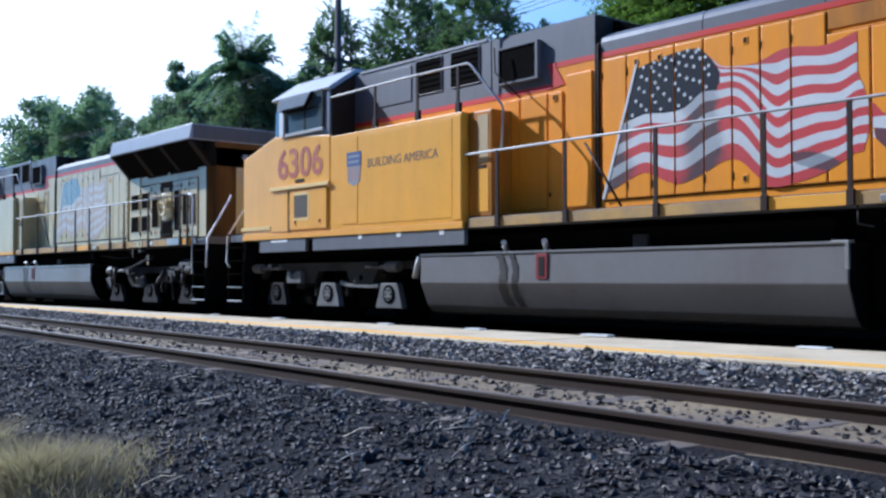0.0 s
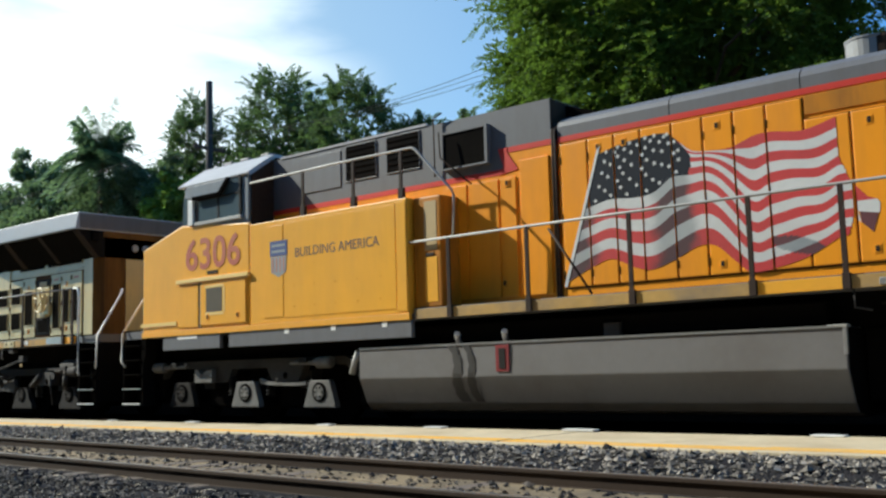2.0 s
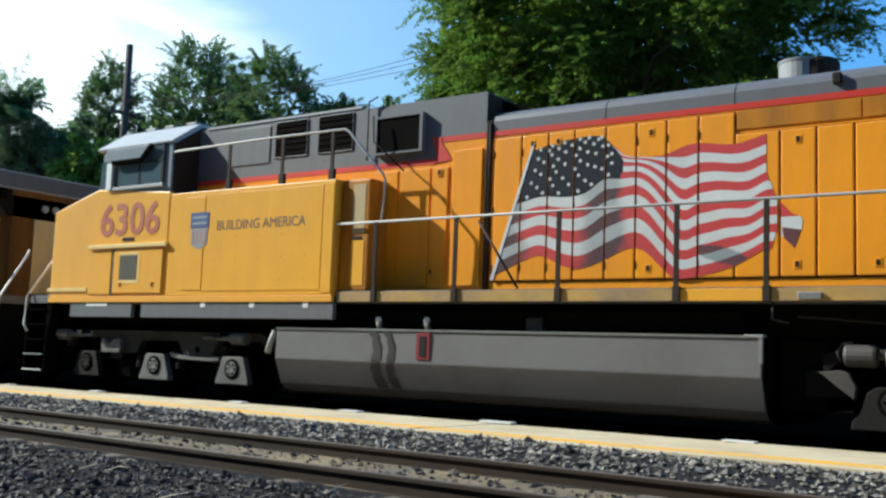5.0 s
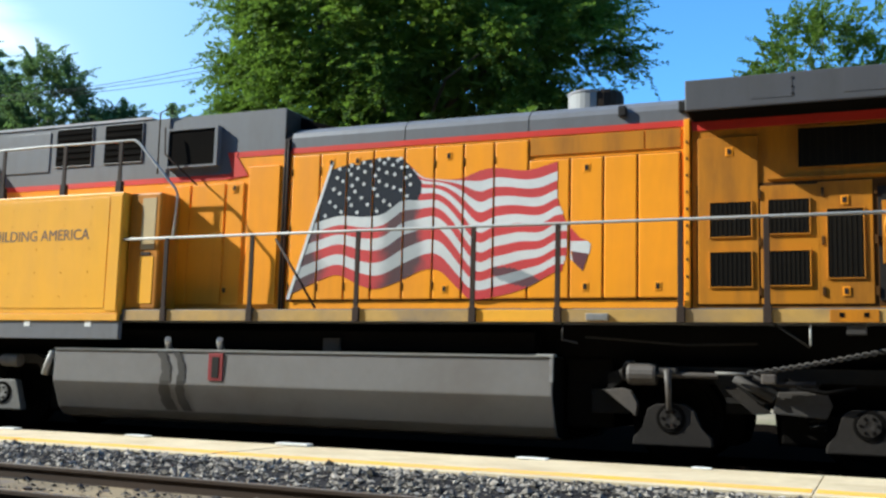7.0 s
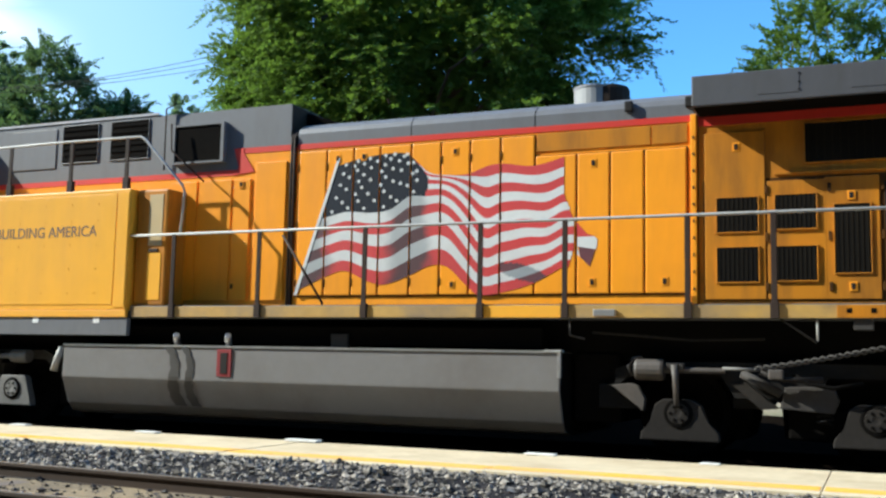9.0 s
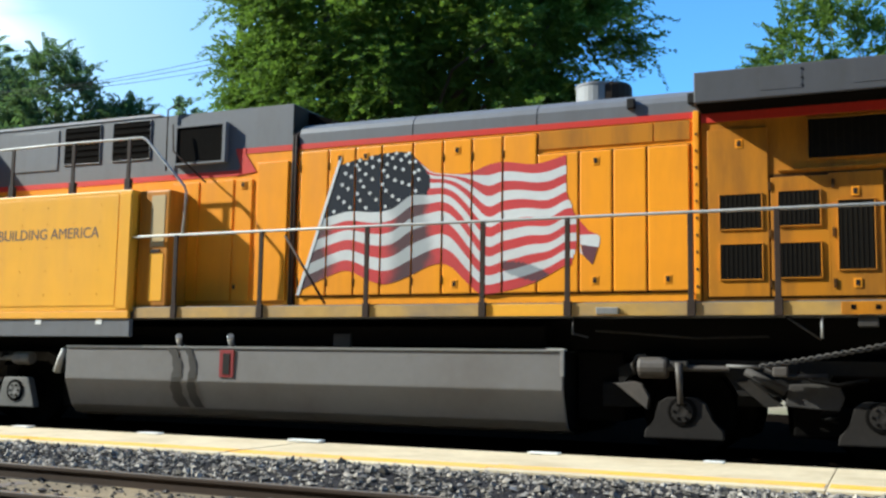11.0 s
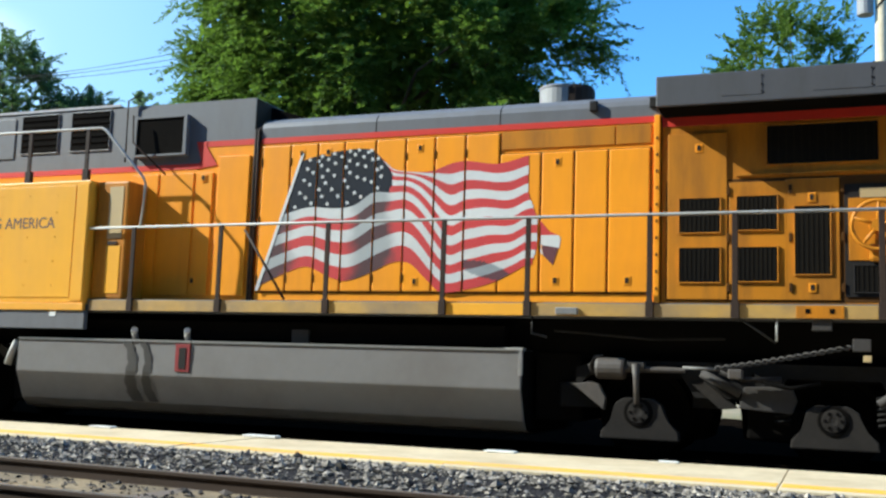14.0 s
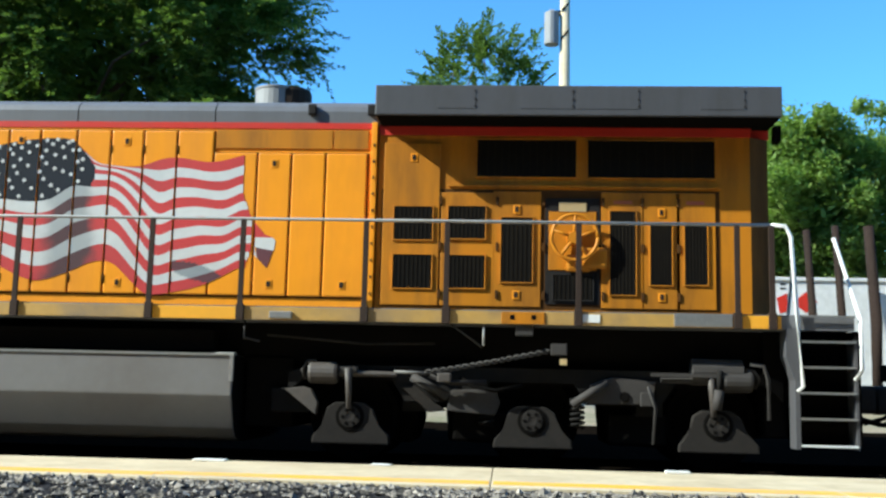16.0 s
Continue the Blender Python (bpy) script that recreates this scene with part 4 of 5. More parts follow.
    part("hatch_frame", boxes((-11.36, -10.82, -1.582, -1.57, 1.93, 1.98), (-11.36, -10.82, -1.582, -1.57, 2.425, 2.47), (-10.84, -10.78, -1.582, -1.57, 1.98, 2.425), bevel=0.004), HIGHLIP, nose)
    part("small_vent", boxes((-11.32, -11.02, -1.562, -1.55, 2.68, 2.74)), DARK, nose)
    part("lower_lip", boxes((-13.42, -12.25, -1.575, -1.55, 1.80, 1.87)), HIGHLIP, nose)
    if number:
        lettering("road_number", number, 0.80, NUMBER, nose, -12.00, -1.556, 2.80, 1.03, 0.012, "faded red road number")
    # equipment box beside the hood
    eb = pieces("equipment_box", FAD, L, (-10.10, -6.38, -1.55, -0.98, 1.70, 3.45), (-10.10, -6.38, 0.98, 1.55, 1.70, 3.45), bevel=0.015, label="yellow riveted equipment box")[0]
    part("box_door", boxes((-9.72, -9.22, -1.562, -1.55, 1.80, 3.36), bevel=0.005), FAD, eb)
    part("box_panel", boxes((-9.20, -6.62, -1.558, -1.55, 1.78, 3.38), bevel=0.003), FAD, eb)
    part("box_panel", boxes((-6.60, -6.40, -1.560, -1.55, 1.74, 3.40), bevel=0.003), FAD, eb)
    rv = bmesh.new()
    for x in (-8.95, -8.45, -7.95, -7.45, -6.95):
        for z in (1.95, 2.30, 2.65, 3.0, 3.25):
            lathe(rv, [(-1.565, 0.010), (-1.556, 0.014)], (x, 0, z), "y", 6)
    part("rivets", rv, FAD, eb)
    # plain shield emblem
    sh = part("emblem", boxes((-9.55, -9.11, -1.566, -1.560, 2.83, 3.09)), SHIELD, eb, "faded plain blue and white shield emblem")
    pieces("emblem_bar", FLAG_GREY, sh, (-9.50, -9.16, -1.568, -1.566, 2.99, 3.03), (-9.50, -9.16, -1.568, -1.566, 2.89, 2.93))
    part("emblem_field", prism(bmesh.new(), [(-9.53, 2.82), (-9.13, 2.82), (-9.14, 2.56), (-9.33, 2.47), (-9.52, 2.56)], "y", -1.565, -1.560), FLAG_GREY, sh)
    for k in range(4):
        part("emblem_stripe", boxes((-9.49 + k * 0.093, -9.455 + k * 0.093, -1.568, -1.565, 2.56, 2.80)), EMBLEMRED, sh)
    if number:
        lettering("slogan", "BUILDING AMERICA", 0.225, LETTER, eb, -8.92, -1.5595, 2.775, 0.97, 0.0, "grey block lettering")
    pieces("sill_stripe", GOLD, L, (-13.40, -6.36, -1.562, -1.50, 1.60, 1.70), (-13.40, -6.36, 1.50, 1.562, 1.60, 1.70), bevel=0.006)
    pieces("side_sill", GREY, L, (-12.72, -10.98, -1.54, -1.46, 1.34, 1.595), (-10.72, -6.34, -1.54, -1.46, 1.34, 1.595), (-12.72, -6.34, 1.46, 1.54, 1.34, 1.595), bevel=0.008)
    for x in (-9.16, -8.03, -6.89):
        part("reflector", boxes((x - 0.055, x + 0.055, -1.546, -1.54, 1.515, 1.60)), WHITE, L)
    part("reflector", boxes((-12.25, -11.65, -1.546, -1.54, 1.53, 1.59)), WHITE, L)
    # sand box column
    # Grimy paint also holds the side's shade; pale strips paint the sunlit front.
    sb = part("sand_box", boxes((-6.34, -5.80, -1.44, -0.98, 1.765, 3.44), bevel=0.03), GRI, L, "tall grimy yellow sand box, darkened for its shaded side")
    part("sunlit_strip", boxes((-6.12, -5.88, -1.447, -1.44, 2.62, 3.36), bevel=0.002), PALE, sb)
    part("sunlit_strip", boxes((-6.12, -5.88, -1.447, -1.44, 1.85, 2.52), bevel=0.002), FAD, sb)
    part("sand_box_clip", boxes((-6.10, -5.94, -1.455, -1.44, 2.53, 2.58), bevel=0.004), POST, sb)
    # tall hood behind the cab
    pieces("hood_lower", YEL, L, (-10.1, -4.92, -1.0, 1.0, 1.76, 3.66), (-4.92, -4.08, -1.0, 1.0, 1.76, 3.97))
    pieces("hood_stripe", RED, L, (-10.1, -4.92, -1.006, 1.006, 3.66, 3.74), (-4.92, -4.08, -1.006, 1.006, 3.97, 4.05))
    part("hood_stripe_zigzag", prism(bmesh.new(), [(-5.02, 3.66), (-4.66, 3.70), (-4.86, 3.99), (-4.84, 4.05), (-5.02, 4.05), (-4.93, 3.78)], "y", -1.012, -0.99), RED, L)
    pieces("hood_upper", GREY, L, (-10.1, -6.36, -1.0, 1.0, 3.74, 4.66), (-6.36, -4.92, -1.0, 1.0, 3.74, 4.64), (-4.92, -4.08, -1.0, 1.0, 4.05, 4.64))
    # Pale strip draws the highlight along the roof's edge.
    part("roof_edge_highlight", boxes((-9.9, -6.40, -1.015, -0.985, 4.655, 4.69)), ROOF, L)
    # Dark plate paints in the shade on this end of the hood.
    part("hood_end", boxes((-4.08, -4.072, -0.99, 0.99, 4.06, 4.63)), SOOTSHADE, L, "end of the tall hood, its shade painted dark")
    part("roof_slope", prism(bmesh.new(), [(-4.08, 4.20), (-4.08, 4.60), (-3.35, 4.36)], "y", -0.6, 0.6), BLACK, L)
    for a, b in ((-8.22, -7.53), (-7.27, -6.57)):
        grille(L, a, b, 4.02, 4.60, slats=6, upright=False, frame=GREY, label="dark horizontal louvre in the grey hood")
    part("flat_panel", boxes((-9.30, -8.36, -1.014, -1.0, 3.95, 4.58), bevel=0.005), GREY, L)
    v = part("screen", boxes((-6.02, -5.20, -1.07, -1.0, 3.89, 4.42)), GRILLE, L, "black intake screen")
    pieces("screen_frame", GREY, v, (-6.05, -6.02, -1.09, -1.0, 3.86, 4.45), (-5.20, -5.15, -1.10, -1.0, 3.86, 4.45), (-6.02, -5.20, -1.09, -1.0, 3.86, 3.89), (-6.02, -5.20, -1.09, -1.0, 4.42, 4.45))
    for a, b in ((-6.1, -5.62), (-5.60, -5.02), (-5.0, -4.70)):
        part("hood_door", boxes((a + 0.012, b - 0.012, -1.022, -1.0, 1.86, 3.60), bevel=0.006), YEL, L)
    part("hood_door", boxes((-4.62, -4.12, -1.03, -1.0, 1.86, 3.82), bevel=0.008), YEL, L)
    latch(L, -4.86, 3.52); latch(L, -4.95, 2.06)
    for x in (-4.045, -4.0):
        part("conduit", rod([(x, -1.02, 1.78), (x, -1.02, 4.15), (x, -0.9, 4.28)], 0.018), POST, L)
    # upper railing over the equipment box
    ur = part("upper_railing", rod([(-10.22, -1.5, 4.20), (-8, -1.5, 4.22), (-6.30, -1.5, 4.21), (-6.22, -1.5, 4.17), (-5.52, -1.5, 3.46), (-5.48, -1.5, 3.36), (-5.52, -1.5, 2.78)], 0.020), RAILBAR, L, "pale bent pipe railing")
    for x in (-8.76, -7.56, -6.52):
        part("railing_post", boxes((x - 0.03, x + 0.03, -1.52, -1.495, 3.45, 4.20), (x - 0.05, x + 0.05, -1.53, -1.46, 3.45, 3.62), bevel=0.004), POST, ur)
    part("ladder", rod([(-6.22, -1.05, 3.80), (-6.22, -1.06, 4.72), (-6.05, -1.06, 4.78)], 0.014), POST, ur)
    part("ladder", rod([(-6.02, -1.18, 4.45), (-5.98, -1.2, 4.05), (-5.35, -1.25, 3.55)], 0.014), POST, ur)
    # engine hood
    part("hood_lower", boxes((-3.96, 1.53, -1.0, 1.0, 1.76, 3.97)), YEL, L)
    part("hood_stripe", boxes((-3.96, 1.53, -1.008, 1.008, 3.97, 4.045)), RED, L)
    top = [(-1.0, 4.045), (-1.0, 4.19), (-0.97, 4.26), (-0.89, 4.32), (-0.74, 4.37), (-0.4, 4.40), (0.4, 4.40), (0.74, 4.37), (0.89, 4.32), (0.97, 4.26), (1.0, 4.19), (1.0, 4.045)]
    for a, b in ((-3.96, -2.225), (-2.21, -0.495), (-0.48, 1.53)):
        part("hood_roof", prism(bmesh.new(), top, "x", a, b), GREY, L, smooth=False)
    part("hood_roof_joint", prism(bmesh.new(), [(p * 0.985, z - 0.012) for p, z in top], "x", -2.3, -0.4), BLACK, L)
    # Dark sheet behind the doors gives their gaps a painted shadow.
    part("gap_backing", boxes((-3.93, -0.47, -1.004, -1.0, 1.90, 3.94)), SEAM, L)
    part("gap_backing", boxes((-0.465, 1.43, -1.004, -1.0, 1.90, 3.67)), SEAM, L)
    for a, b in zip(DX, DX[1:]):
        d = part("hood_door", boxes((a + 0.009, b - 0.009, -1.03, -1.0, 1.92, 3.93), bevel=0.018), YEL, L)
        for z in (2.1, 2.9, 3.7):
            part("hinge", rod([(a + 0.004, -1.030, z - 0.05), (a + 0.004, -1.030, z + 0.05)], 0.010, 6), SEAM, d)
    for a, b in zip(EX, EX[1:]):
        part("hood_door", boxes((a + 0.009, b - 0.009, -1.03, -1.0, 1.92, 3.66), bevel=0.018), YEL, L)
    part("filler_panel", boxes((-0.45, 0.98, -1.016, -1.0, 3.72, 3.95), (1.0, 1.42, -1.016, -1.0, 3.72, 3.95), bevel=0.004), GRI, L)
    for x, z in ((-3.30, 3.80), (-2.9, 3.80), (-1.56, 3.79), (-1.58, 2.05), (0.28, 3.53), (0.27, 2.06), (1.15, 2.06)):
        latch(L, x, z)
    for x in (0.72, 1.45):
        part("lifting_lug", boxes((x - 0.05, x + 0.05, -1.06, -0.98, 4.14, 4.27), bevel=0.015), DARK, L)
    part("seam_post", boxes((1.46, 1.53, -1.045, -1.0, 1.8, 4.05), bevel=0.01), YEL, L)
    for z in [1.95 + 0.2 * i for i in range(10)]:
        part("bolt", boxes((1.485, 1.505, -1.055, -1.045, z, z + 0.03)), POST, L)
    flag(L, sloped_wing)
    # exhaust stack
    bm = lathe(bmesh.new(), [(4.36, 0.38), (4.41, 0.38), (4.42, 0.30), (4.70, 0.30), (4.72, 0.312), (4.74, 0.312), (4.745, 0.29), (4.60, 0.27), (4.60, 0.02)], (0.05, 0, 0), "z", 28)
    stk = part("exhaust_housing", bm, EXHAUST, L, "dull metal exhaust stack drum")
    part("stack_bore", lathe(bmesh.new(), [(4.60, 0.265), (4.62, 0.265), (4.62, 0.02)], (0.05, 0, 0), "z", 20), BLACK, stk)
    part("stack_hood", lathe(bmesh.new(), [(4.37, 0.29), (4.70, 0.29), (4.745, 0.27), (4.75, 0.02)], (0.20, 0.03, 0), "z", 20), SOOTSHADE, stk, "soot-black rear of the stack")
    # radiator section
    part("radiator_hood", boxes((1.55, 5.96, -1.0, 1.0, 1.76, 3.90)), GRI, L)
    # End turned from the sun; its shade is in this darker, sooty yellow.
    part("radiator_hood_end", prism(bmesh.new(), [(5.96, -1.0), (6.20, -0.86), (6.20, 0.86), (5.96, 1.0)], "z", 1.76, 3.90), SOOTSHADE_YELLOW, L)
    part("radiator_stripe", boxes((1.55, 5.98, -1.012, 1.012, 3.90, 4.03), (5.98, 6.21, -0.9, 0.9, 3.90, 4.03)), SOOTSHADE_YELLOW if sloped_wing else RED, L)
    for yy in (-0.13, 0.13):
        part("headlight", lathe(bmesh.new(), [(0.0, 0.08), (0.05, 0.08), (0.06, 0.055), (0.055, 0.01)], (6.20, yy, 3.70), "x", 14), EXHAUST, L, "round end headlight")
    part("end_door", boxes((6.20, 6.222, -0.35, 0.35, 1.85, 3.45), bevel=0.006), GRI, L)
    wing = bmesh.new()
    if sloped_wing:
        prism(wing, [(-1.55, 4.03), (-1.56, 4.06), (-1.50, 4.40), (1.50, 4.40), (1.56, 4.06), (1.55, 4.03)], "x", 1.55, 6.22, bevel=0.015)
    else:
        prism(wing, [(-1.5, 4.02), (-1.5, 4.38), (1.5, 4.38), (1.5, 4.02)], "x", 1.55, 6.22, bevel=0.015)
    wg = part("radiator_wing", wing, GLAREWING if sloped_wing else WING, L, "overhanging grey radiator housing")
    # Thin black plate puts the overhang's shade into colour.
    part("wing_underside", boxes((1.57, 6.20, -1.47, 1.47, 4.008, 4.018)), BLACK, wg, "underside of the housing, its shade painted black")
    if sloped_wing:
        slope = [(-1.53, 4.03), (-1.02, 3.46), (1.02, 3.46), (1.53, 4.03)]
        part("intake_slope", prism(bmesh.new(), slope, "x", 1.57, 6.20), GRILLE, wg, "dark sloping radiator intake")
        for a, b in ((1.56, 1.72), (2.95, 3.15), (4.50, 4.66), (6.02, 6.21)):
            part("intake_rib", prism(bmesh.new(), [(-1.545, 4.028), (-1.025, 3.448), (-1.0, 3.448), (-1.5, 4.028)], "x", a, b), SOOTSHADE, wg)
        # Darker end plate: exhaust dirt plus the shade of this end.
        part("wing_end_shade", boxes((6.22, 6.228, -1.47, 1.47, 4.06, 4.37)), WING, wg, "dirty end of the radiator housing, its shade painted dark grey")
    for a, b in ((2.28, 2.72), (3.25, 3.85), (3.9, 4.6), (5.3, 5.8)):
        part("wing_panel", boxes((a, b, -1.504, -1.5, 4.10, 4.33), bevel=0.0015), WING, wg)
        pieces("wing_bolt", DARK, wg, (b - 0.01, b + 0.01, -1.508, -1.5, 4.30, 4.32), (b - 0.01, b + 0.01, -1.508, -1.5, 4.20, 4.22), (b - 0.01, b + 0.01, -1.508, -1.5, 4.12, 4.14))
    part("marker_bracket", boxes((6.20, 6.28, -1.2, -1.05, 3.80, 4.0), bevel=0.01), BLACK, wg)
    for a, b in ((2.74, 3.92), (4.06, 5.55)):
        grille(L, a, b, 3.40, 3.85, slats=14, frame=GRI, label="black radiator opening")
    # The same dark sheet shadows the gaps of the radiator doors.
    part("gap_backing", boxes((1.60, 5.60, -1.004, -1.0, 1.82, 3.24)), SEAM, L)
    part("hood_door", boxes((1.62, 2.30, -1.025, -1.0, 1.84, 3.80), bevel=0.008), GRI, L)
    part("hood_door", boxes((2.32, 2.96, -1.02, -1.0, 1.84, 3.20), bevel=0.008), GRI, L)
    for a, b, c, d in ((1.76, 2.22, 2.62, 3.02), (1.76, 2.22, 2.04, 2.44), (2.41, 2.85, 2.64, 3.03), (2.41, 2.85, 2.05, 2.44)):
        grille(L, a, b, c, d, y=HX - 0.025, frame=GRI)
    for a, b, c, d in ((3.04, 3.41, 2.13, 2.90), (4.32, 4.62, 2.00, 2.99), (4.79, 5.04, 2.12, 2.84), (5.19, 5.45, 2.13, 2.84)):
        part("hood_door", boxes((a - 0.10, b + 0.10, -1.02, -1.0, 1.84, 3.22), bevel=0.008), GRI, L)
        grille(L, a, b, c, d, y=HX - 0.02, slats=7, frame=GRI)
    for x, z in ((3.22, 1.98), (4.92, 1.98), (4.92, 2.98), (3.22, 3.0), (1.98, 3.62)):
        latch(L, x, z, -1.025)
    for a in (2.31, 2.99, 3.54, 4.24, 4.70, 5.12):
        for z in (1.98, 2.55, 3.10):
            part("door_hinge", boxes((a - 0.018, a + 0.018, -1.036, -1.018, z - 0.05, z + 0.05), bevel=0.004), SEAM, L)
    pieces("stencil_bar", NUMBER, L, (4.36, 4.58, -1.0225, -1.0205, 3.08, 3.12), (5.21, 5.42, -1.0225, -1.0205, 3.08, 3.12))
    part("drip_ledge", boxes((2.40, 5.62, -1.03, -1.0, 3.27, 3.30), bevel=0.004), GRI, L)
    # brake wheel bay
    bay = part("brake_bay", boxes((3.56, 4.20, -1.018, -0.99, 1.88, 3.14)), DARK, L, "dark recess with yellow brake wheel")
    part("bay_plate", boxes((3.60, 4.16, -1.026, -1.0, 2.28, 2.98), bevel=0.006), GRI, bay)
    part("notice", boxes((3.72, 4.04, -1.032, -1.026, 2.98, 3.09)), PALE, bay)
    wh = bmesh.new()
    ring = [(3.90 + 0.27 * math.cos(a), -1.13, 2.66 + 0.27 * math.sin(a)) for a in [2 * math.pi * k / 28 for k in range(29)]]
    tube(wh, ring, 0.022, 8)
    for k in range(5):
        a = 2 * math.pi * k / 5 + 0.3
        tube(wh, [(3.90, -1.09, 2.66), (3.90 + 0.26 * math.cos(a), -1.13, 2.66 + 0.26 * math.sin(a))], 0.02, 6)
    lathe(wh, [(-1.12, 0.07), (-1.02, 0.09)], (3.90, 0, 2.66), "y", 14)
    part("brake_wheel", wh, GRI, bay, "yellow spoked hand brake wheel")
    part("brake_gear", boxes((4.0, 4.28, -1.10, -1.02, 2.30, 2.55), (3.8, 4.1, -1.08, -1.02, 2.26, 2.46), bevel=0.04), GRI, bay)
    grille(bay, 3.66, 4.12, 1.93, 2.22, y=-1.02, frame=DARK)
    # small fittings on the deck edge
    part("edge_plate", boxes((4.98, 5.62, -1.52, -1.50, 1.615, 1.76), bevel=0.004), STEEL, L)
    ep = part("edge_plate", boxes((3.06, 3.54, -1.52, -1.50, 1.61, 1.745), bevel=0.004), GRI, L)
    for x in (3.18, 3.42):
        part("plate_hole", boxes((x - 0.025, x + 0.025, -1.524, -1.52, 1.66, 1.71)), BLACK, ep)
    part("edge_reflector", boxes((3.96, 4.16, -1.515, -1.50, 1.64, 1.73)), WHITE, L)
    part("edge_block", boxes((0.42, 0.68, -1.56, -1.48, 1.62, 1.70), bevel=0.01), STEEL, L)
    part("hanger", boxes((3.22, 3.42, -1.48, -1.35, 1.48, 1.60), bevel=0.01), TRUCK, L)
    # fuel tank
    tk = bmesh.new()
    prof = [(-1.45, 1.20), (-1.46, 0.74), (-1.30, 0.36), (-1.20, 0.25), (-1.0, 0.21), (1.0, 0.21), (1.20, 0.25), (1.30, 0.36), (1.46, 0.74), (1.45, 1.20)]
    prism(tk, prof, "x", -7.54, 0.0, bevel=0.015)
    tank = part("fuel_tank", tk, TANK, L, "long dusty grey fuel tank with fuel stains")
    part("tank_end", prism(bmesh.new(), [(p * 0.985, 0.7 + (z - 0.7) * 0.985) for p, z in prof], "x", -0.004, 0.014), BLACK, tank, "black plate over the end of the tank")
    part("tank_floor", boxes((-7.5, 0.0, -1.02, 1.02, 0.198, 0.206)), BLACK, tank)
    part("tank_lip", boxes((-7.54, 0.0, -1.47, -1.43, 1.19, 1.215), (-0.03, 0.012, -1.475, -1.40, 0.9, 1.20)), STEEL, tank)
    part("tank_end_cap", boxes((-0.2, 0.02, -1.475, -1.35, 1.20, 1.225), bevel=0.005), RAILBAR, tank)
    part("fuel_notice", boxes((-4.83, -4.60, -1.475, -1.455, 0.80, 1.17), bevel=0.004), NOTICE, tank, "dark red fuel notice plate")
    part("notice_glass", boxes((-4.77, -4.66, -1.482, -1.475, 0.84, 1.12)), DARK, tank)
    for x in (-5.60, -4.74):
        part("filler_neck", rod([(x, -1.30, 1.18), (x, -1.36, 1.30), (x + 0.04, -1.42, 1.36)], 0.045), STEEL, tank, "bright filler neck")
    for x, wide in ((-5.64, 0.065), (-5.38, 0.05)):
        bm = bmesh.new()
        edge = []
        for k in range(15):
            z1 = 1.19 - k * 0.058
            yy = -1.466 if z1 > 0.75 else -1.4645 + (0.74 - z1) * 0.421
            drift = 0.06 * math.sin(k * 0.42) + 0.012 * k
            w = wide * (0.7 + 0.5 * math.sin(k * 1.1 + x) ** 2 + 0.05 * k)
            edge.append((bm.verts.new((x + drift - w, yy, z1)), bm.verts.new((x + drift + w, yy, z1))))
        for (a, b), (c, d) in zip(edge, edge[1:]):
            bm.faces.new((a, b, d, c))
        part("fuel_stain", bm, STAIN, tank, "dark fuel stain")
    part("bracket", boxes((-3.2, -2.95, -1.25, -1.15, 1.20, 1.40), bevel=0.01), TRUCK, L)
    part("drain_valve", rod([(-7.60, -1.42, 1.16), (-7.68, -1.42, 1.0), (-7.74, -1.42, 0.82)], 0.05), RAILBAR, L, "pale valve at the tank end")
    truck(L, (-12.52, -10.63, -8.70), True, CLEANTRUCK)
    truck(L, (1.34, 3.42, 5.50), False, DIRTYTRUCK)
    # cables and pipes by the rear truck
    part("cable", rod([(1.85, -1.36, 1.05), (2.22, -1.38, 1.04)], 0.018), CLEANTRUCK, L)
    ch = bmesh.new()
    for ph in (0, math.pi):
        tube(ch, [(2.2 + 1.42 * k / 60, -1.39 + 0.022 * math.cos(k * 0.9 + ph), 1.05 + 0.27 * (k / 60) ** 1.15 + 0.022 * math.sin(k * 0.9 + ph)) for k in range(61)], 0.013, 5)
    part("braided_cable", ch, TRUCK, L, "pale twisted chain cable")
    part("cable", rod([(2.25, -1.37, 1.02), (2.5, -1.36, 0.94), (2.9, -1.34, 0.95)], 0.03), DARK, L)
    part("cable_end", boxes((3.62, 3.80, -1.44, -1.32, 1.27, 1.40), bevel=0.01), TRUCK, L)
    part("pipe", rod([(2.48, -1.45, 1.60), (2.85, -1.42, 1.34)], 0.012), TRUCK, L)
    part("pipe", rod([(2.86, -1.46, 1.60), (2.86, -1.46, 1.36)], 0.012), RAILBAR, L)
    part("pipe", rod([(0.12, -1.46, 1.60), (0.12, -1.46, 1.40), (0.3, -1.46, 1.36)], 0.014), TRUCK, L)
    part("brake_pipe", rod([(0.35, -1.30, 1.44), (0.7, -1.30, 1.42), (1.5, -1.28, 1.36), (2.3, -1.27, 1.38)], 0.014), DIRTYTRUCK, L)
    part("brake_hose", rod([(2.60, -1.33, 1.0), (2.75, -1.36, 0.90), (3.0, -1.36, 0.86), (3.3, -1.32, 0.92)], 0.022), BLACK, L)
    part("pipe_clamp", boxes((2.34, 2.50, -1.42, -1.33, 0.94, 1.05), bevel=0.02), CYLINDER, L)
    part("sander_pipe", rod([(4.72, -1.28, 0.95), (4.80, -1.30, 0.70), (4.78, -1.24, 0.30)], 0.018), TRUCK, L)
    part("marker_tag", boxes((3.72, 3.80, -1.46, -1.45, 1.16, 1.23), bevel=0.004), PALE, L)
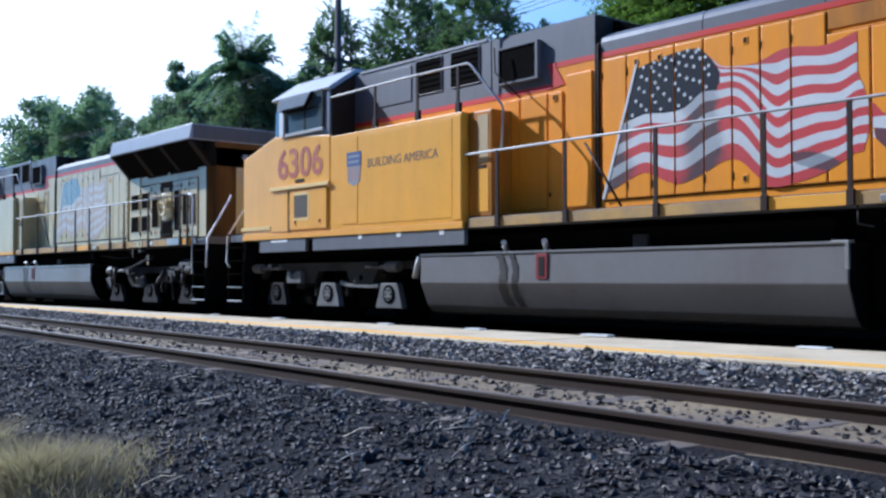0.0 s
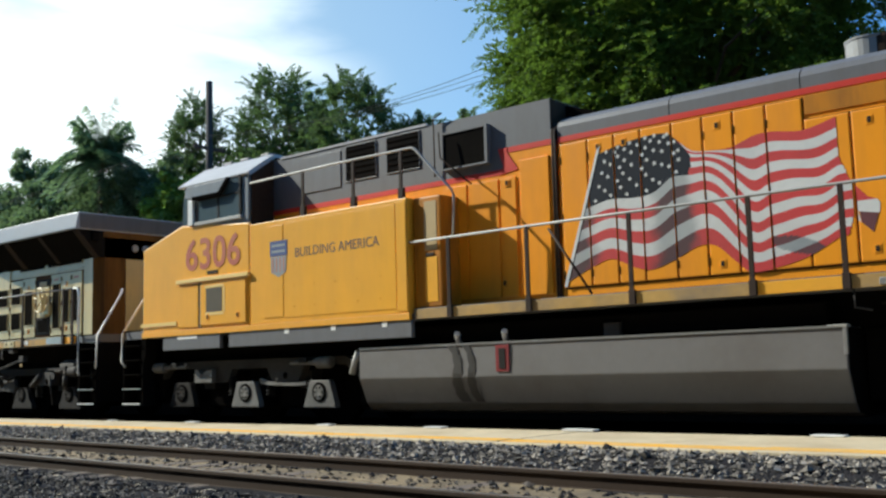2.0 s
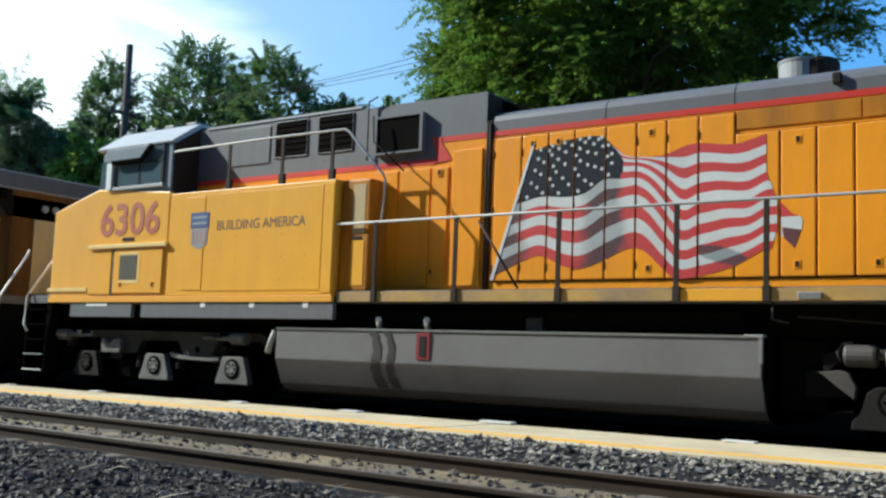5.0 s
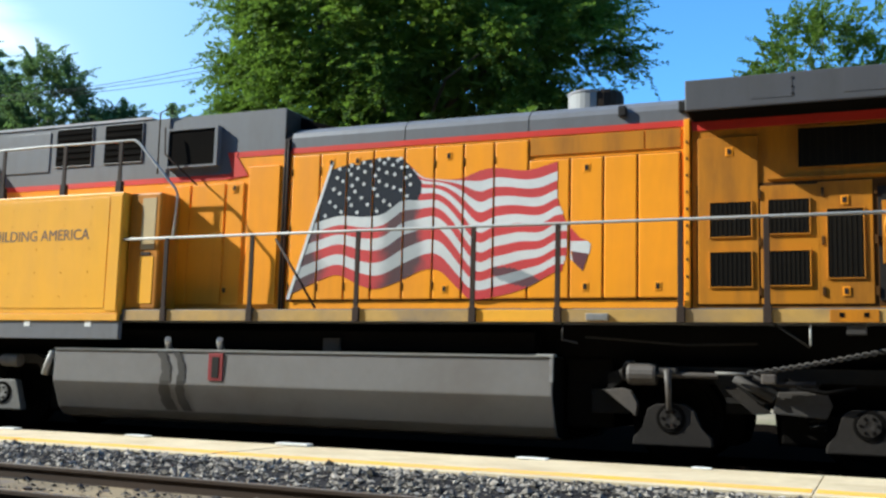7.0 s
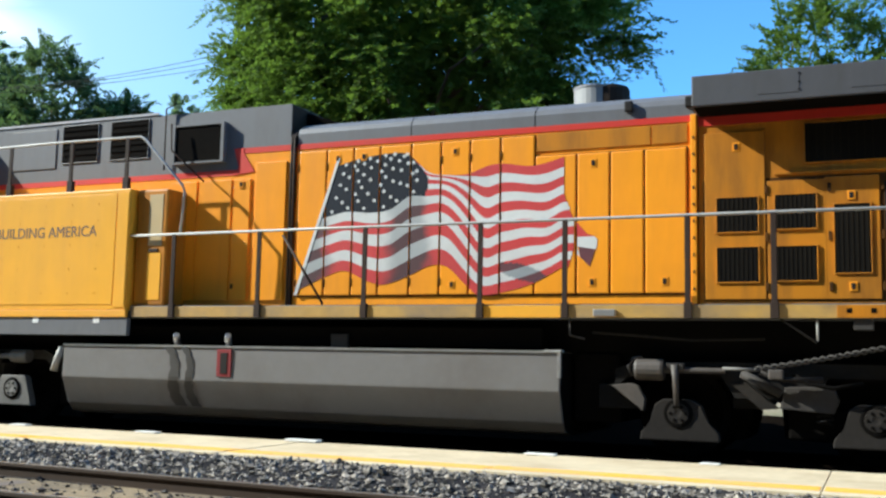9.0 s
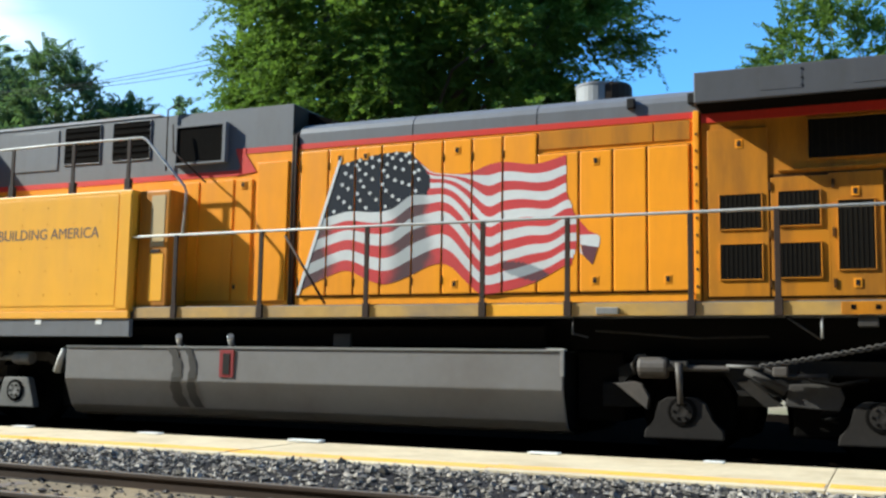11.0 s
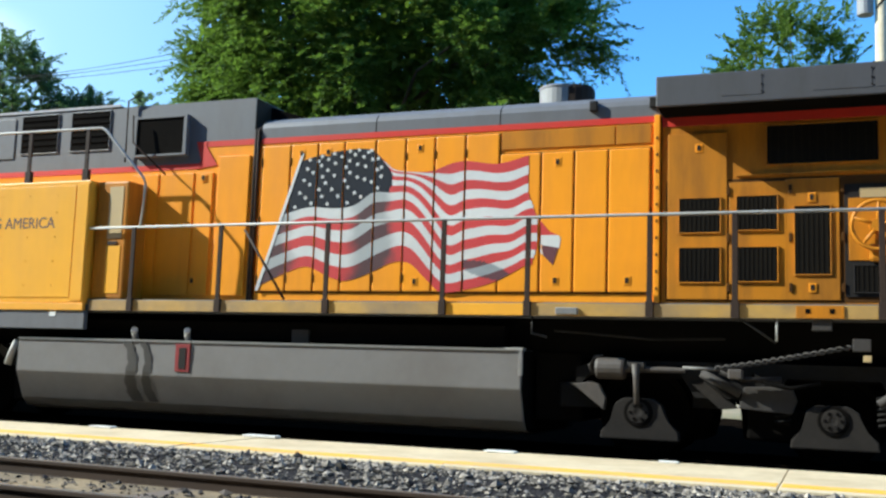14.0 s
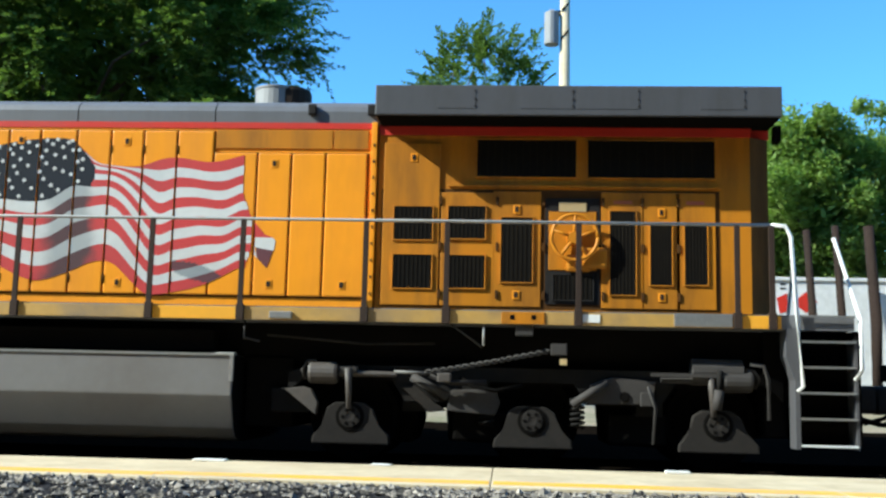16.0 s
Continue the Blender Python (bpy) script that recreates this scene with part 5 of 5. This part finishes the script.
    part("air_tank", lathe(bmesh.new(), [(-0.3, 0.03), (-0.28, 0.15), (0.28, 0.15), (0.3, 0.03)], (5.5, -1.18, 1.12), "x", 16), TRUCK, L)
    part("pipe", rod([(5.85, -1.3, 1.22), (6.0, -1.3, 1.2), (6.05, -1.3, 1.05), (6.05, -1.3, 0.6)], 0.025), TRUCK, L)
    steps(L, 6.34, 6.94, 1, BLACK if sloped_wing else None)
    steps(L, -14.10, -13.50, -1, BLACK)
    pieces("pilot", BLACK, L, (6.95, 7.02, -1.45, 1.45, 0.35, 1.60), (-14.2, -14.12, -1.45, 1.45, 0.35, 1.60), bevel=0.02)
    part("end_platform", boxes((-14.15, -13.3, -1.42, 1.42, 1.60, 1.76)), GREY, L)
    coupler(L, 7.2, 1)
    coupler(L, -14.4, -1)
    return root


def flatcar(x0):
    """Low dark wagon coupled behind."""
    root = tagged(new("flat_wagon"), "low black flat wagon coupled to the train", "railway wagon")
    root.location = (x0, 0, 0)
    part("wagon_deck", boxes((0.2, 16, -1.45, 1.45, 1.1, 1.32), bevel=0.01), BLACK, root)
    bm = bmesh.new()
    prism(bm, [(0.2, 1.1), (16, 1.1), (13.5, 0.6), (2.7, 0.6)], "y", -1.4, -1.3)
    prism(bm, [(0.2, 1.1), (16, 1.1), (13.5, 0.6), (2.7, 0.6)], "y", 1.3, 1.4)
    part("side_beam", bm, BLACK, root)
    for x in (1.6, 3.4, 12.8, 14.6):
        w = bmesh.new()
        for s in (-1, 1):
            lathe(w, [(s * 0.66, 0.2), (s * 0.66, 0.49), (s * 0.70, 0.46), (s * 0.80, 0.45), (s * 0.80, 0.15), (s * 0.84, 0.02)], (x, 0, 0.46), "y", 24)
        part("wheelset", w, DARK, root)
    for x in (2.5, 13.7):
        part("bogie", boxes((x - 1.3, x + 1.3, -1.12, -0.9, 0.45, 0.75), (x - 1.3, x + 1.3, 0.9, 1.12, 0.45, 0.75), (x - 0.25, x + 0.25, -1.1, 1.1, 0.5, 0.95), bevel=0.03), DARK, root)
    part("end_grab_rail", rod([(0.05, -1.3, 1.0), (0.0, -1.42, 1.65), (0.3, -1.44, 1.95), (0.3, -1.44, 1.32)], 0.02), RAILBAR, root)
    coupler(root, 0.0, -1)


# ---- trees and background ----
def tree(name, x, y, height, crown, leaf, n, size, label, seed, trunk_r=0.3, low=0.35, squash=0.75):
    """Tapered trunk, limbs and a crown of many small leaves set in uneven clumps."""
    rng = random.Random(seed)
    base = ground_height(x, y) - 0.1
    root = tagged(new(name), label, "tree")
    root.location = (x, y, base)
    cz = height * (low + 1) / 2
    rz = height * (1 - low) / 2
    bm = bmesh.new()
    top = Vector((rng.uniform(-0.4, 0.4), rng.uniform(-0.4, 0.4), height * 0.72))
    tube(bm, [(0, 0, 0), (rng.uniform(-.15, .15), 0, height * 0.2), (rng.uniform(-.3, .3), rng.uniform(-.3, .3), height * 0.42), top], trunk_r, 9, trunk_r * 0.25)
    clumps = []
    m = 34
    for i in range(m):
        a = i * 2.399 + rng.uniform(-0.4, 0.4)
        h = -0.85 + 1.8 * (i + 0.5) / m
        rad = math.sqrt(max(0.08, 1 - h * h)) * rng.uniform(0.40, 1.12)
        c = Vector((crown * rad * math.cos(a), crown * squash * rad * math.sin(a), cz + rz * h * rng.uniform(0.85, 1.05)))
        clumps.append((c, crown * rng.uniform(0.14, 0.36)))
        if i % 3 == 0:
            z0 = height * rng.uniform(0.22, 0.5)
            s = Vector((0, 0, z0))
            mid = s.lerp(c, 0.5) + Vector((0, 0, rng.uniform(0.0, 0.5)))
            tube(bm, [s, mid, c], trunk_r * 0.34, 6, 0.025)
    for k in range(7):   # uneven leading shoots
        a = rng.uniform(0, 6.28)
        clumps.append((Vector((crown * 0.75 * rng.random() * math.cos(a), crown * 0.5 * math.sin(a), height * rng.uniform(0.93, 1.04))), crown * rng.uniform(0.08, 0.16)))
    part("trunk", bm, BARK, root)
    vs, fs = [], []
    vol = sum(r ** 2 for _, r in clumps)
    for c, r in clumps:
        for _ in range(int(n * r * r / vol)):
            d = Vector((rng.gauss(0, 1), rng.gauss(0, 1), rng.gauss(0, 0.75)))
            d = d.normalized() * r * (rng.random() ** 0.45)
            if rng.random() < 0.12:
                d *= 1.28
            p = c + d
            s = size * rng.uniform(0.55, 1.35)
            u = Vector((rng.gauss(0, 1), rng.gauss(0, 1), rng.gauss(0, 0.6))).normalized()
            w = u.cross(Vector((rng.gauss(0, 0.5), rng.gauss(0, 0.5), 1))).normalized()
            o = len(vs)
            droop = Vector((0, 0, -0.25 * s))
            vs += [p - u * s, p + w * s * 0.42, p + u * s + droop, p - w * s * 0.42]
            fs.append((o, o + 1, o + 2, o + 3))
    for _ in range(n // 9):      # larger inner leaves, in the shade of the crown
        d = Vector((rng.gauss(0, 1), rng.gauss(0, 1), rng.gauss(0, 1))).normalized() * rng.random() ** 0.5 * 0.72
        p = Vector((d.x * crown, d.y * crown * squash, cz + d.z * rz))
        s = size * 2.2
        u = Vector((rng.gauss(0, 1), rng.gauss(0, 1), rng.gauss(0, 0.6))).normalized()
        w = u.cross(Vector((rng.gauss(0, 0.5), rng.gauss(0, 0.5), 1))).normalized()
        o = len(vs)
        vs += [p - u * s, p + w * s * 0.5, p + u * s, p - w * s * 0.5]
        fs.append((o, o + 1, o + 2, o + 3))
    me = bpy.data.meshes.new("crown")
    me.from_pydata([tuple(v) for v in vs], [], fs)
    me.materials.append(leaf)
    ob = new("crown", me)
    ob.parent = root
    return root


def feather_tree(x, y, height, crown, leaf, twigs, label, seed, low=0.36, squash=0.7, inner=9000, girth=0.5):
    """Wide shade tree: forking limbs and thousands of arching twigs set with small leaflets."""
    rng = random.Random(seed)
    root = tagged(new("shade_tree"), label, "tree")
    root.location = (x, y, ground_height(x, y) - 0.1)
    cz, rz = height * (low + 1) / 2, height * (1 - low) / 2
    bm = bmesh.new()
    tube(bm, [(0, 0, 0), (0.15, 0, height * 0.15), (-0.1, 0.1, height * 0.3), (0.1, 0, height * 0.55)], girth, 10, girth * 0.4)
    clumps = []
    for i in range(110):
        a = i * 2.399 + rng.uniform(-0.4, 0.4)
        h = -0.95 + 1.58 * (i + 0.5) / 110
        rad = math.sqrt(max(0.05, 1 - max(0.0, h + 0.35) ** 2)) * rng.uniform(0.55, 1.03)
        c = Vector((crown * rad * math.cos(a), crown * squash * rad * math.sin(a), cz + rz * h * 1.45 * rng.uniform(0.88, 1.03)))
        if c.x < 0:
            c.x *= 0.9
        clumps.append((c, crown * rng.uniform(0.10, 0.22)))
        if i % 4 == 0:
            s = Vector((0, 0, height * rng.uniform(0.2, 0.5)))
            bend = Vector((rng.uniform(-0.5, 0.5), rng.uniform(-0.5, 0.5), rng.uniform(-0.2, 0.7)))
            tube(bm, [s, s.lerp(c, 0.35) + bend * 0.6, s.lerp(c, 0.7) + bend, c], girth * 0.2, 6, 0.015)
    part("trunk", bm, BARK, root)
    mid = Vector((0, 0, cz - 0.3 * rz))
    vs, fs = [], []
    for _ in range(twigs):
        c, r = rng.choice(clumps)
        p = c + Vector((rng.gauss(0, 0.42), rng.gauss(0, 0.42), rng.gauss(0, 0.34))) * r
        out = (p - mid).normalized()
        d = (out * 0.9 + Vector((rng.gauss(0, 0.55), rng.gauss(0, 0.55), rng.gauss(0.1, 0.45)))).normalized()
        ln = rng.uniform(0.5, 1.25)
        n = int(ln * 20)
        side = d.cross(Vector((0, 0, 1))).normalized()
        for k in range(n):
            u = k / n
            q = p + d * ln * u + Vector((0, 0, -0.30 * ln * u * u))
            for s in (-1, 1):
                e = (side * s * rng.uniform(0.5, 1.2) + d * rng.uniform(0.2, 0.8) + Vector((0, 0, rng.gauss(0, 0.4)))).normalized() * rng.uniform(0.10, 0.20) * (1.2 - 0.6 * u)
                w = e.cross(Vector((rng.gauss(0, 0.6), rng.gauss(0, 0.6), 1))).normalized() * 0.034
                o = len(vs)
                vs += [q, q + e * 0.5 + w, q + e, q + e * 0.5 - w]
                fs.append((o, o + 1, o + 2, o + 3))
    for _ in range(inner):       # larger inner leaves, added to block the sky through the crown
        d = Vector((rng.gauss(0, 1), rng.gauss(0, 1), rng.gauss(0, 1))).normalized() * rng.random() ** 0.4 * 0.80
        q = Vector((d.x * crown, d.y * crown * squash, cz + d.z * rz))
        e = Vector((rng.gauss(0, 1), rng.gauss(0, 1), rng.gauss(0, 0.7))).normalized() * rng.uniform(0.15, 0.3)
        w = e.cross(Vector((rng.gauss(0, 0.6), rng.gauss(0, 0.6), 1))).normalized() * 0.09
        o = len(vs)
        vs += [q - e, q + w, q + e, q - w]
        fs.append((o, o + 1, o + 2, o + 3))
    me = bpy.data.meshes.new("crown")
    me.from_pydata([tuple(v) for v in vs], [], fs)
    me.materials.append(leaf)
    ob = new("crown", me)
    ob.parent = root
    return root


def palm(x, y, height, seed):
    rng = random.Random(seed)
    root = tagged(new("palm_tree"), "tall palm with drooping feathery fronds", "palm tree")
    root.location = (x, y, -0.3)
    part("trunk", tube(bmesh.new(), [(0, 0, 0), (0.1, 0, height * 0.5), (0, 0, height)], 0.2, 9, 0.13), BARK, root)
    vs, fs = [], []
    for k in range(90):
        a = k * 2.399
        rise = 0.0 + 1.75 * (k + 0.5) / 90 + rng.uniform(-0.15, 0.15)
        ln = rng.uniform(1.7, 2.5) * (1.0 if rise < 0.9 else 0.85)
        d = Vector((math.cos(a), math.sin(a), 0)) * (1.0 if rise < 0.8 else 0.7)
        side = Vector((-d.y, d.x, 0)).normalized()
        for i in range(30):
            u = (i + 1) / 30
            p = Vector((0, 0, height)) + d * ln * u + Vector((0, 0, ln * (rise * u - 0.75 * u * u * (1.1 if rise < 0.8 else 0.7))))
            for s in (-1, 1):
                o = len(vs)
                e = p + side * s * rng.uniform(0.3, 0.62) * (1.1 - 0.6 * u) + d * 0.30 + Vector((0, 0, rng.uniform(-0.30, 0.02)))
                vs += [p - d * 0.08, p + d * 0.09, e]
                fs.append((o, o + 1, o + 2))
    me = bpy.data.meshes.new("fronds")
    me.from_pydata([tuple(v) for v in vs], [], fs)
    me.materials.append(LEAF_PALM)
    ob = new("fronds", me)
    ob.parent = root


def grass_clump(x, y, r, n, seed):
    rng = random.Random(seed)
    vs, fs = [], []
    for _ in range(n):
        a, d = rng.uniform(0, 6.28), r * abs(rng.gauss(0, 0.5))
        px_, py_ = x + d * math.cos(a), y + d * math.sin(a)
        z = ground_height(px_, py_) - 0.03
        h = rng.uniform(0.15, 0.52) * max(0.3, 1 - 0.55 * d / r)
        ln = Vector((rng.gauss(0, 0.6), rng.gauss(0, 0.6), 0)) * h
        w = Vector((rng.gauss(0, 1), rng.gauss(0, 1), 0)).normalized() * 0.0035
        b = Vector((px_, py_, z))
        m = b + ln * 0.4 + Vector((0, 0, h * 0.6))
        e = b + ln + Vector((0, 0, h))
        o = len(vs)
        vs += [b - w, b + w, m + w * 0.7, m - w * 0.7, e]
        fs += [(o, o + 1, o + 2, o + 3), (o + 3, o + 2, o + 4)]
    me = bpy.data.meshes.new("grass")
    me.from_pydata([tuple(v) for v in vs], [], fs)
    me.materials.append(DRYGRASS)
    tagged(new("grass", me), "dry yellow-green grass clump on the ballast edge", "grass", kind="stuff")


def straw(n, seed):
    """Dry stalks lying on the ballast."""
    rng = random.Random(seed)
    vs, fs = [], []
    for _ in range(n):
        x, y = beside(rng, -14, 8, -5.0, -1.2)
        p = Vector((x, y, ground_height(x, y) + 0.03))
        a, ln = rng.uniform(0, 6.28), rng.uniform(0.06, 0.32)
        d = Vector((math.cos(a), math.sin(a), rng.uniform(-0.05, 0.35))) * ln
        w = Vector((-math.sin(a), math.cos(a), 0.6)) * 0.0035
        k = d * 0.5 + Vector((0, 0, rng.uniform(0, 0.03)))
        o = len(vs)
        vs += [p - w, p + w, p + k + w, p + k - w, p + d]
        fs += [(o, o + 1, o + 2, o + 3), (o + 3, o + 2, o + 4)]
    me = bpy.data.meshes.new("dry_stalks")
    me.from_pydata([tuple(v) for v in vs], [], fs)
    me.materials.append(STRAW)
    tagged(new("dry_stalks", me), "dry straw stalks strewn over the ballast", "dry stalks", kind="stuff")


def utility_pole(x, y, height):
    root = tagged(new("utility_pole"), "dark weathered wooden utility pole", "utility pole")
    root.location = (x, y, -0.3)
    part("pole", tube(bmesh.new(), [(0, 0, 0), (0, 0, height)], 0.17, 10, 0.13), POLEWOOD, root)
    part("crossarm", boxes((-0.06, 0.06, -0.7, 0.7, height - 2.62, height - 2.5), bevel=0.01), POLEWOOD, root)
    for k in (-0.6, 0.0, 0.6):
        part("insulator", lathe(bmesh.new(), [(0, 0.03), (0.06, 0.05), (0.12, 0.03)], (0, k, height - 2.5), "z", 8), DARK, root)


def overhead_wire(y, z, sag, x0, x1):
    pts = [(x0 + (x1 - x0) * k / 24, y, z - sag * math.sin(math.pi * k / 24)) for k in range(25)]
    ob = link("overhead_wire", rod(pts, 0.009, 5), DARK)
    tagged(ob, "thin overhead power wire beside the railway", "wire", group="overhead wires")


def lamp_pole(x, y, height):
    root = tagged(new("transformer_pole"), "pale concrete pole with a grey transformer can", "utility pole")
    root.location = (x, y, -0.3)
    part("pole", tube(bmesh.new(), [(0, 0, 0), (0, 0, height)], 0.17, 10, 0.13), CONCRETE, root)
    part("transformer", lathe(bmesh.new(), [(-0.5, 0.05), (-0.48, 0.2), (0.42, 0.2), (0.5, 0.08)], (-0.36, 0, height - 2.6), "z", 14), EXHAUST, root, "pale grey transformer can")
    part("bracket", boxes((-0.4, 0.05, -0.05, 0.05, height - 2.25, height - 2.12)), DARK, root)
    part("wrapped_cable", rod([(0.12 * math.cos(k * 1.3), 0.16 * math.sin(k * 1.3), height - 3.4 + 0.16 * k) for k in range(24)], 0.035, 6), DARK, root)


def white_wall():
    root = tagged(new("boundary_wall"), "whitewashed boundary wall with a red painted mark", "wall", kind="structure")
    part("wall_body", boxes((7.6, 20, 10.4, 10.62, -0.4, 3.45)), WALLW, root)
    part("wall_cap", boxes((7.55, 20.05, 10.36, 10.66, 3.45, 3.53), bevel=0.01), WALLW, root)
    bm = bmesh.new()
    prism(bm, [(9.55, 2.95), (9.85, 3.2), (10.1, 2.98), (9.85, 2.72)], "y", 10.392, 10.396)
    prism(bm, [(9.2, 3.05), (9.42, 3.16), (9.46, 2.76), (9.26, 2.7)], "y", 10.392, 10.396)
    part("red_mark", bm, RED, root)
    bm = bmesh.new()
    for i in range(3):
        box(bm, 9.28, 9.40, 10.392, 10.397, 3.25 + i * 0.1, 3.29 + i * 0.1)
    part("dark_marks", bm, DARK, root)
    for x, r, h, m in ((9.72, 0.10, 4.5, SHADEBARK), (10.34, 0.10, 4.6, SHADEBARK), (11.06, 0.14, 4.6, SHADEBARK)):
        tagged(link("tree_trunk", tube(bmesh.new(), [(x, 9.6, -0.4), (x + 0.04, 9.6, 2.5), (x - 0.03, 9.7, h)], r, 9, r * 0.8), m), "slim dark tree trunk before the white wall", "tree trunk", group="trunks by the wall")


# Added out of view behind the camera to cut sky fill.
tagged(link("fill_blocker", boxes((-42, 70, -20.4, -20, -1.2, 18)), FILLBLOCKER), "unseen dark wall added to block sky light", "wall", kind="structure")
ground()
track(-6.45, -0.05, "near_track", "rusty near railway track in sandy fill")
track(0.0, 0.0, "train_track", "shaded railway track under the train", ties=False)
platform()
def beside(r, x0, x1, d0, d1):
    x = r.uniform(x0, x1)
    return x, track_y(x) + r.uniform(d0, d1)


def by_platform(r):
    x = r.uniform(-26, 7.5)
    return x, r.uniform(track_y(x) + 0.85, platform_y(x) - 0.01)


stones("ballast_stones", 85000, lambda r: beside(r, -26, 11.0, -5.6, -1.0), 0.021, STONE, "dark angular ballast stones on the embankment", 1)
stones("ballast_stones", 17000, by_platform, 0.024, STONE_PALE, "grey ballast stones between track and platform", 2)
stones("ballast_stones", 3200, lambda r: beside(r, -26, 7.5, -0.66, 0.66), 0.022, STONE, "dark stones scattered on the sandy fill", 3)
stones("ballast_stones", 1500, lambda r: (r.uniform(-16, 8.5), r.uniform(-1.6, 1.6)), 0.03, OILSHADE, "oily ballast stones of the train's track, its shade painted in", 4)
stones("ballast_stones", 9000, lambda r: beside(r, -20, 9.0, -5.0, -1.0), 0.017, STONE_PALE, "small pale stone chips among the dark ballast", 6)
straw(650, 7)
locomotive(0.0, "6306", False, "yellow and grey diesel locomotive with painted flag, standing")
locomotive(-22.12, "", True, "yellow and grey diesel locomotive coupled ahead, dusty, glare in its colours")
flatcar(8.05)
grass_clump(-1.0, -9.95, 0.75, 9000, 21)
grass_clump(0.6, -10.35, 0.45, 3000, 22)
grass_clump(-2.6, -9.9, 0.5, 3000, 23)
utility_pole(-26.9, 10.0, 12.1)
overhead_wire(10.6, 9.6, 0.35, -62, -27); overhead_wire(10.6, 9.6, 0.35, -27, -10.0)
overhead_wire(10.0, 9.6, 0.45, -62, -27); overhead_wire(10.0, 9.6, 0.45, -27, -10.0)
overhead_wire(9.4, 9.6, 0.6, -62, -27); overhead_wire(9.4, 9.6, 0.6, -27, -10.0)
utility_pole(-10.0, 10.0, 12.1)
lamp_pole(4.6, 14.0, 13.6)
feather_tree(-8.5, 11.5, 13.8, 6.3, LEAF, 9500, "large dense green shade tree with feathery foliage behind the train", 31)
feather_tree(2.2, 16.5, 11.2, 2.5, LEAF, 900, "green tree with open crown beside the pole", 32, 0.4, 0.8, 300, 0.2)
tree("broadleaf_tree", 13.2, 21.0, 9.6, 3.3, LEAF_LIGHT, 46000, 0.11, "sunlit light green tree with uneven crown", 33, 0.2, 0.28)
tree("broadleaf_tree", 18.3, 22.0, 9.8, 3.4, LEAF_LIGHT, 40000, 0.11, "sunlit light green tree with uneven crown", 34, 0.2, 0.28)
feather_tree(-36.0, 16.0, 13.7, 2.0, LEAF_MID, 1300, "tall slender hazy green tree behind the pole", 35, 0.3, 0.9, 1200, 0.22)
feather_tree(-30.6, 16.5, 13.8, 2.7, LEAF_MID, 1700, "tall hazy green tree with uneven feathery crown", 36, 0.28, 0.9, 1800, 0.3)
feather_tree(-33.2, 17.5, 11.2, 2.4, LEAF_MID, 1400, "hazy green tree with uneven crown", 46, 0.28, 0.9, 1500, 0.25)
tree("broadleaf_tree", -27.9, 16.5, 12.2, 1.2, LEAF_HAZE, 10920, 0.112, "narrow hazy green tree with feathery top", 47, 0.2, 0.4, 0.9)
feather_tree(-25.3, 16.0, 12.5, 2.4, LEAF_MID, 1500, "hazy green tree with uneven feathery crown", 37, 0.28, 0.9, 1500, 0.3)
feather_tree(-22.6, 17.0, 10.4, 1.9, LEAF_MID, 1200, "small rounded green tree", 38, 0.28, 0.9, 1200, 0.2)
tree("broadleaf_tree", -20.0, 17.0, 10.4, 0.7, LEAF_HAZE, 1300, 0.124, "slender tree with sparse leaves", 39, 0.12, 0.6)
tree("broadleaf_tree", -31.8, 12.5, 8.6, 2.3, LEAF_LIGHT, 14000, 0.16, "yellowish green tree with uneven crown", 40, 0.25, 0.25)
tree("broadleaf_tree", -43.5, 13.0, 11.0, 3.8, LEAF_HAZE, 41600, 0.136, "dark green tree with uneven crown", 41, 0.3, 0.2)
tree("broadleaf_tree", -52.0, 14.0, 9.9, 4.2, LEAF_HAZE, 31200, 0.161, "dark green tree with uneven crown", 42, 0.3, 0.2)
tree("broadleaf_tree", -62.0, 14.0, 11.4, 4.8, LEAF_HAZE, 31200, 0.174, "dark green tree with uneven crown", 43, 0.3, 0.2)
tree("broadleaf_tree", -74.0, 16.0, 14.0, 6.5, LEAF_HAZE, 20800, 0.248, "dark green tree with uneven crown", 44, 0.3, 0.2)
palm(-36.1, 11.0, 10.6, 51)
tree("broadleaf_tree", -40.6, 11.4, 9.7, 2.8, LEAF_HAZE, 42000, 0.105, "dense green tree standing beside the palm", 61, 0.2, 0.2)
tree("broadleaf_tree", -35.2, 12.6, 9.9, 2.6, LEAF_HAZE, 38000, 0.105, "dense green tree standing behind the palm", 62, 0.2, 0.2)
tree("broadleaf_tree", -38.0, 12.6, 9.3, 3.2, LEAF_HAZE, 41600, 0.105, "dense green tree standing beside the palm", 45, 0.2, 0.3)
white_wall()
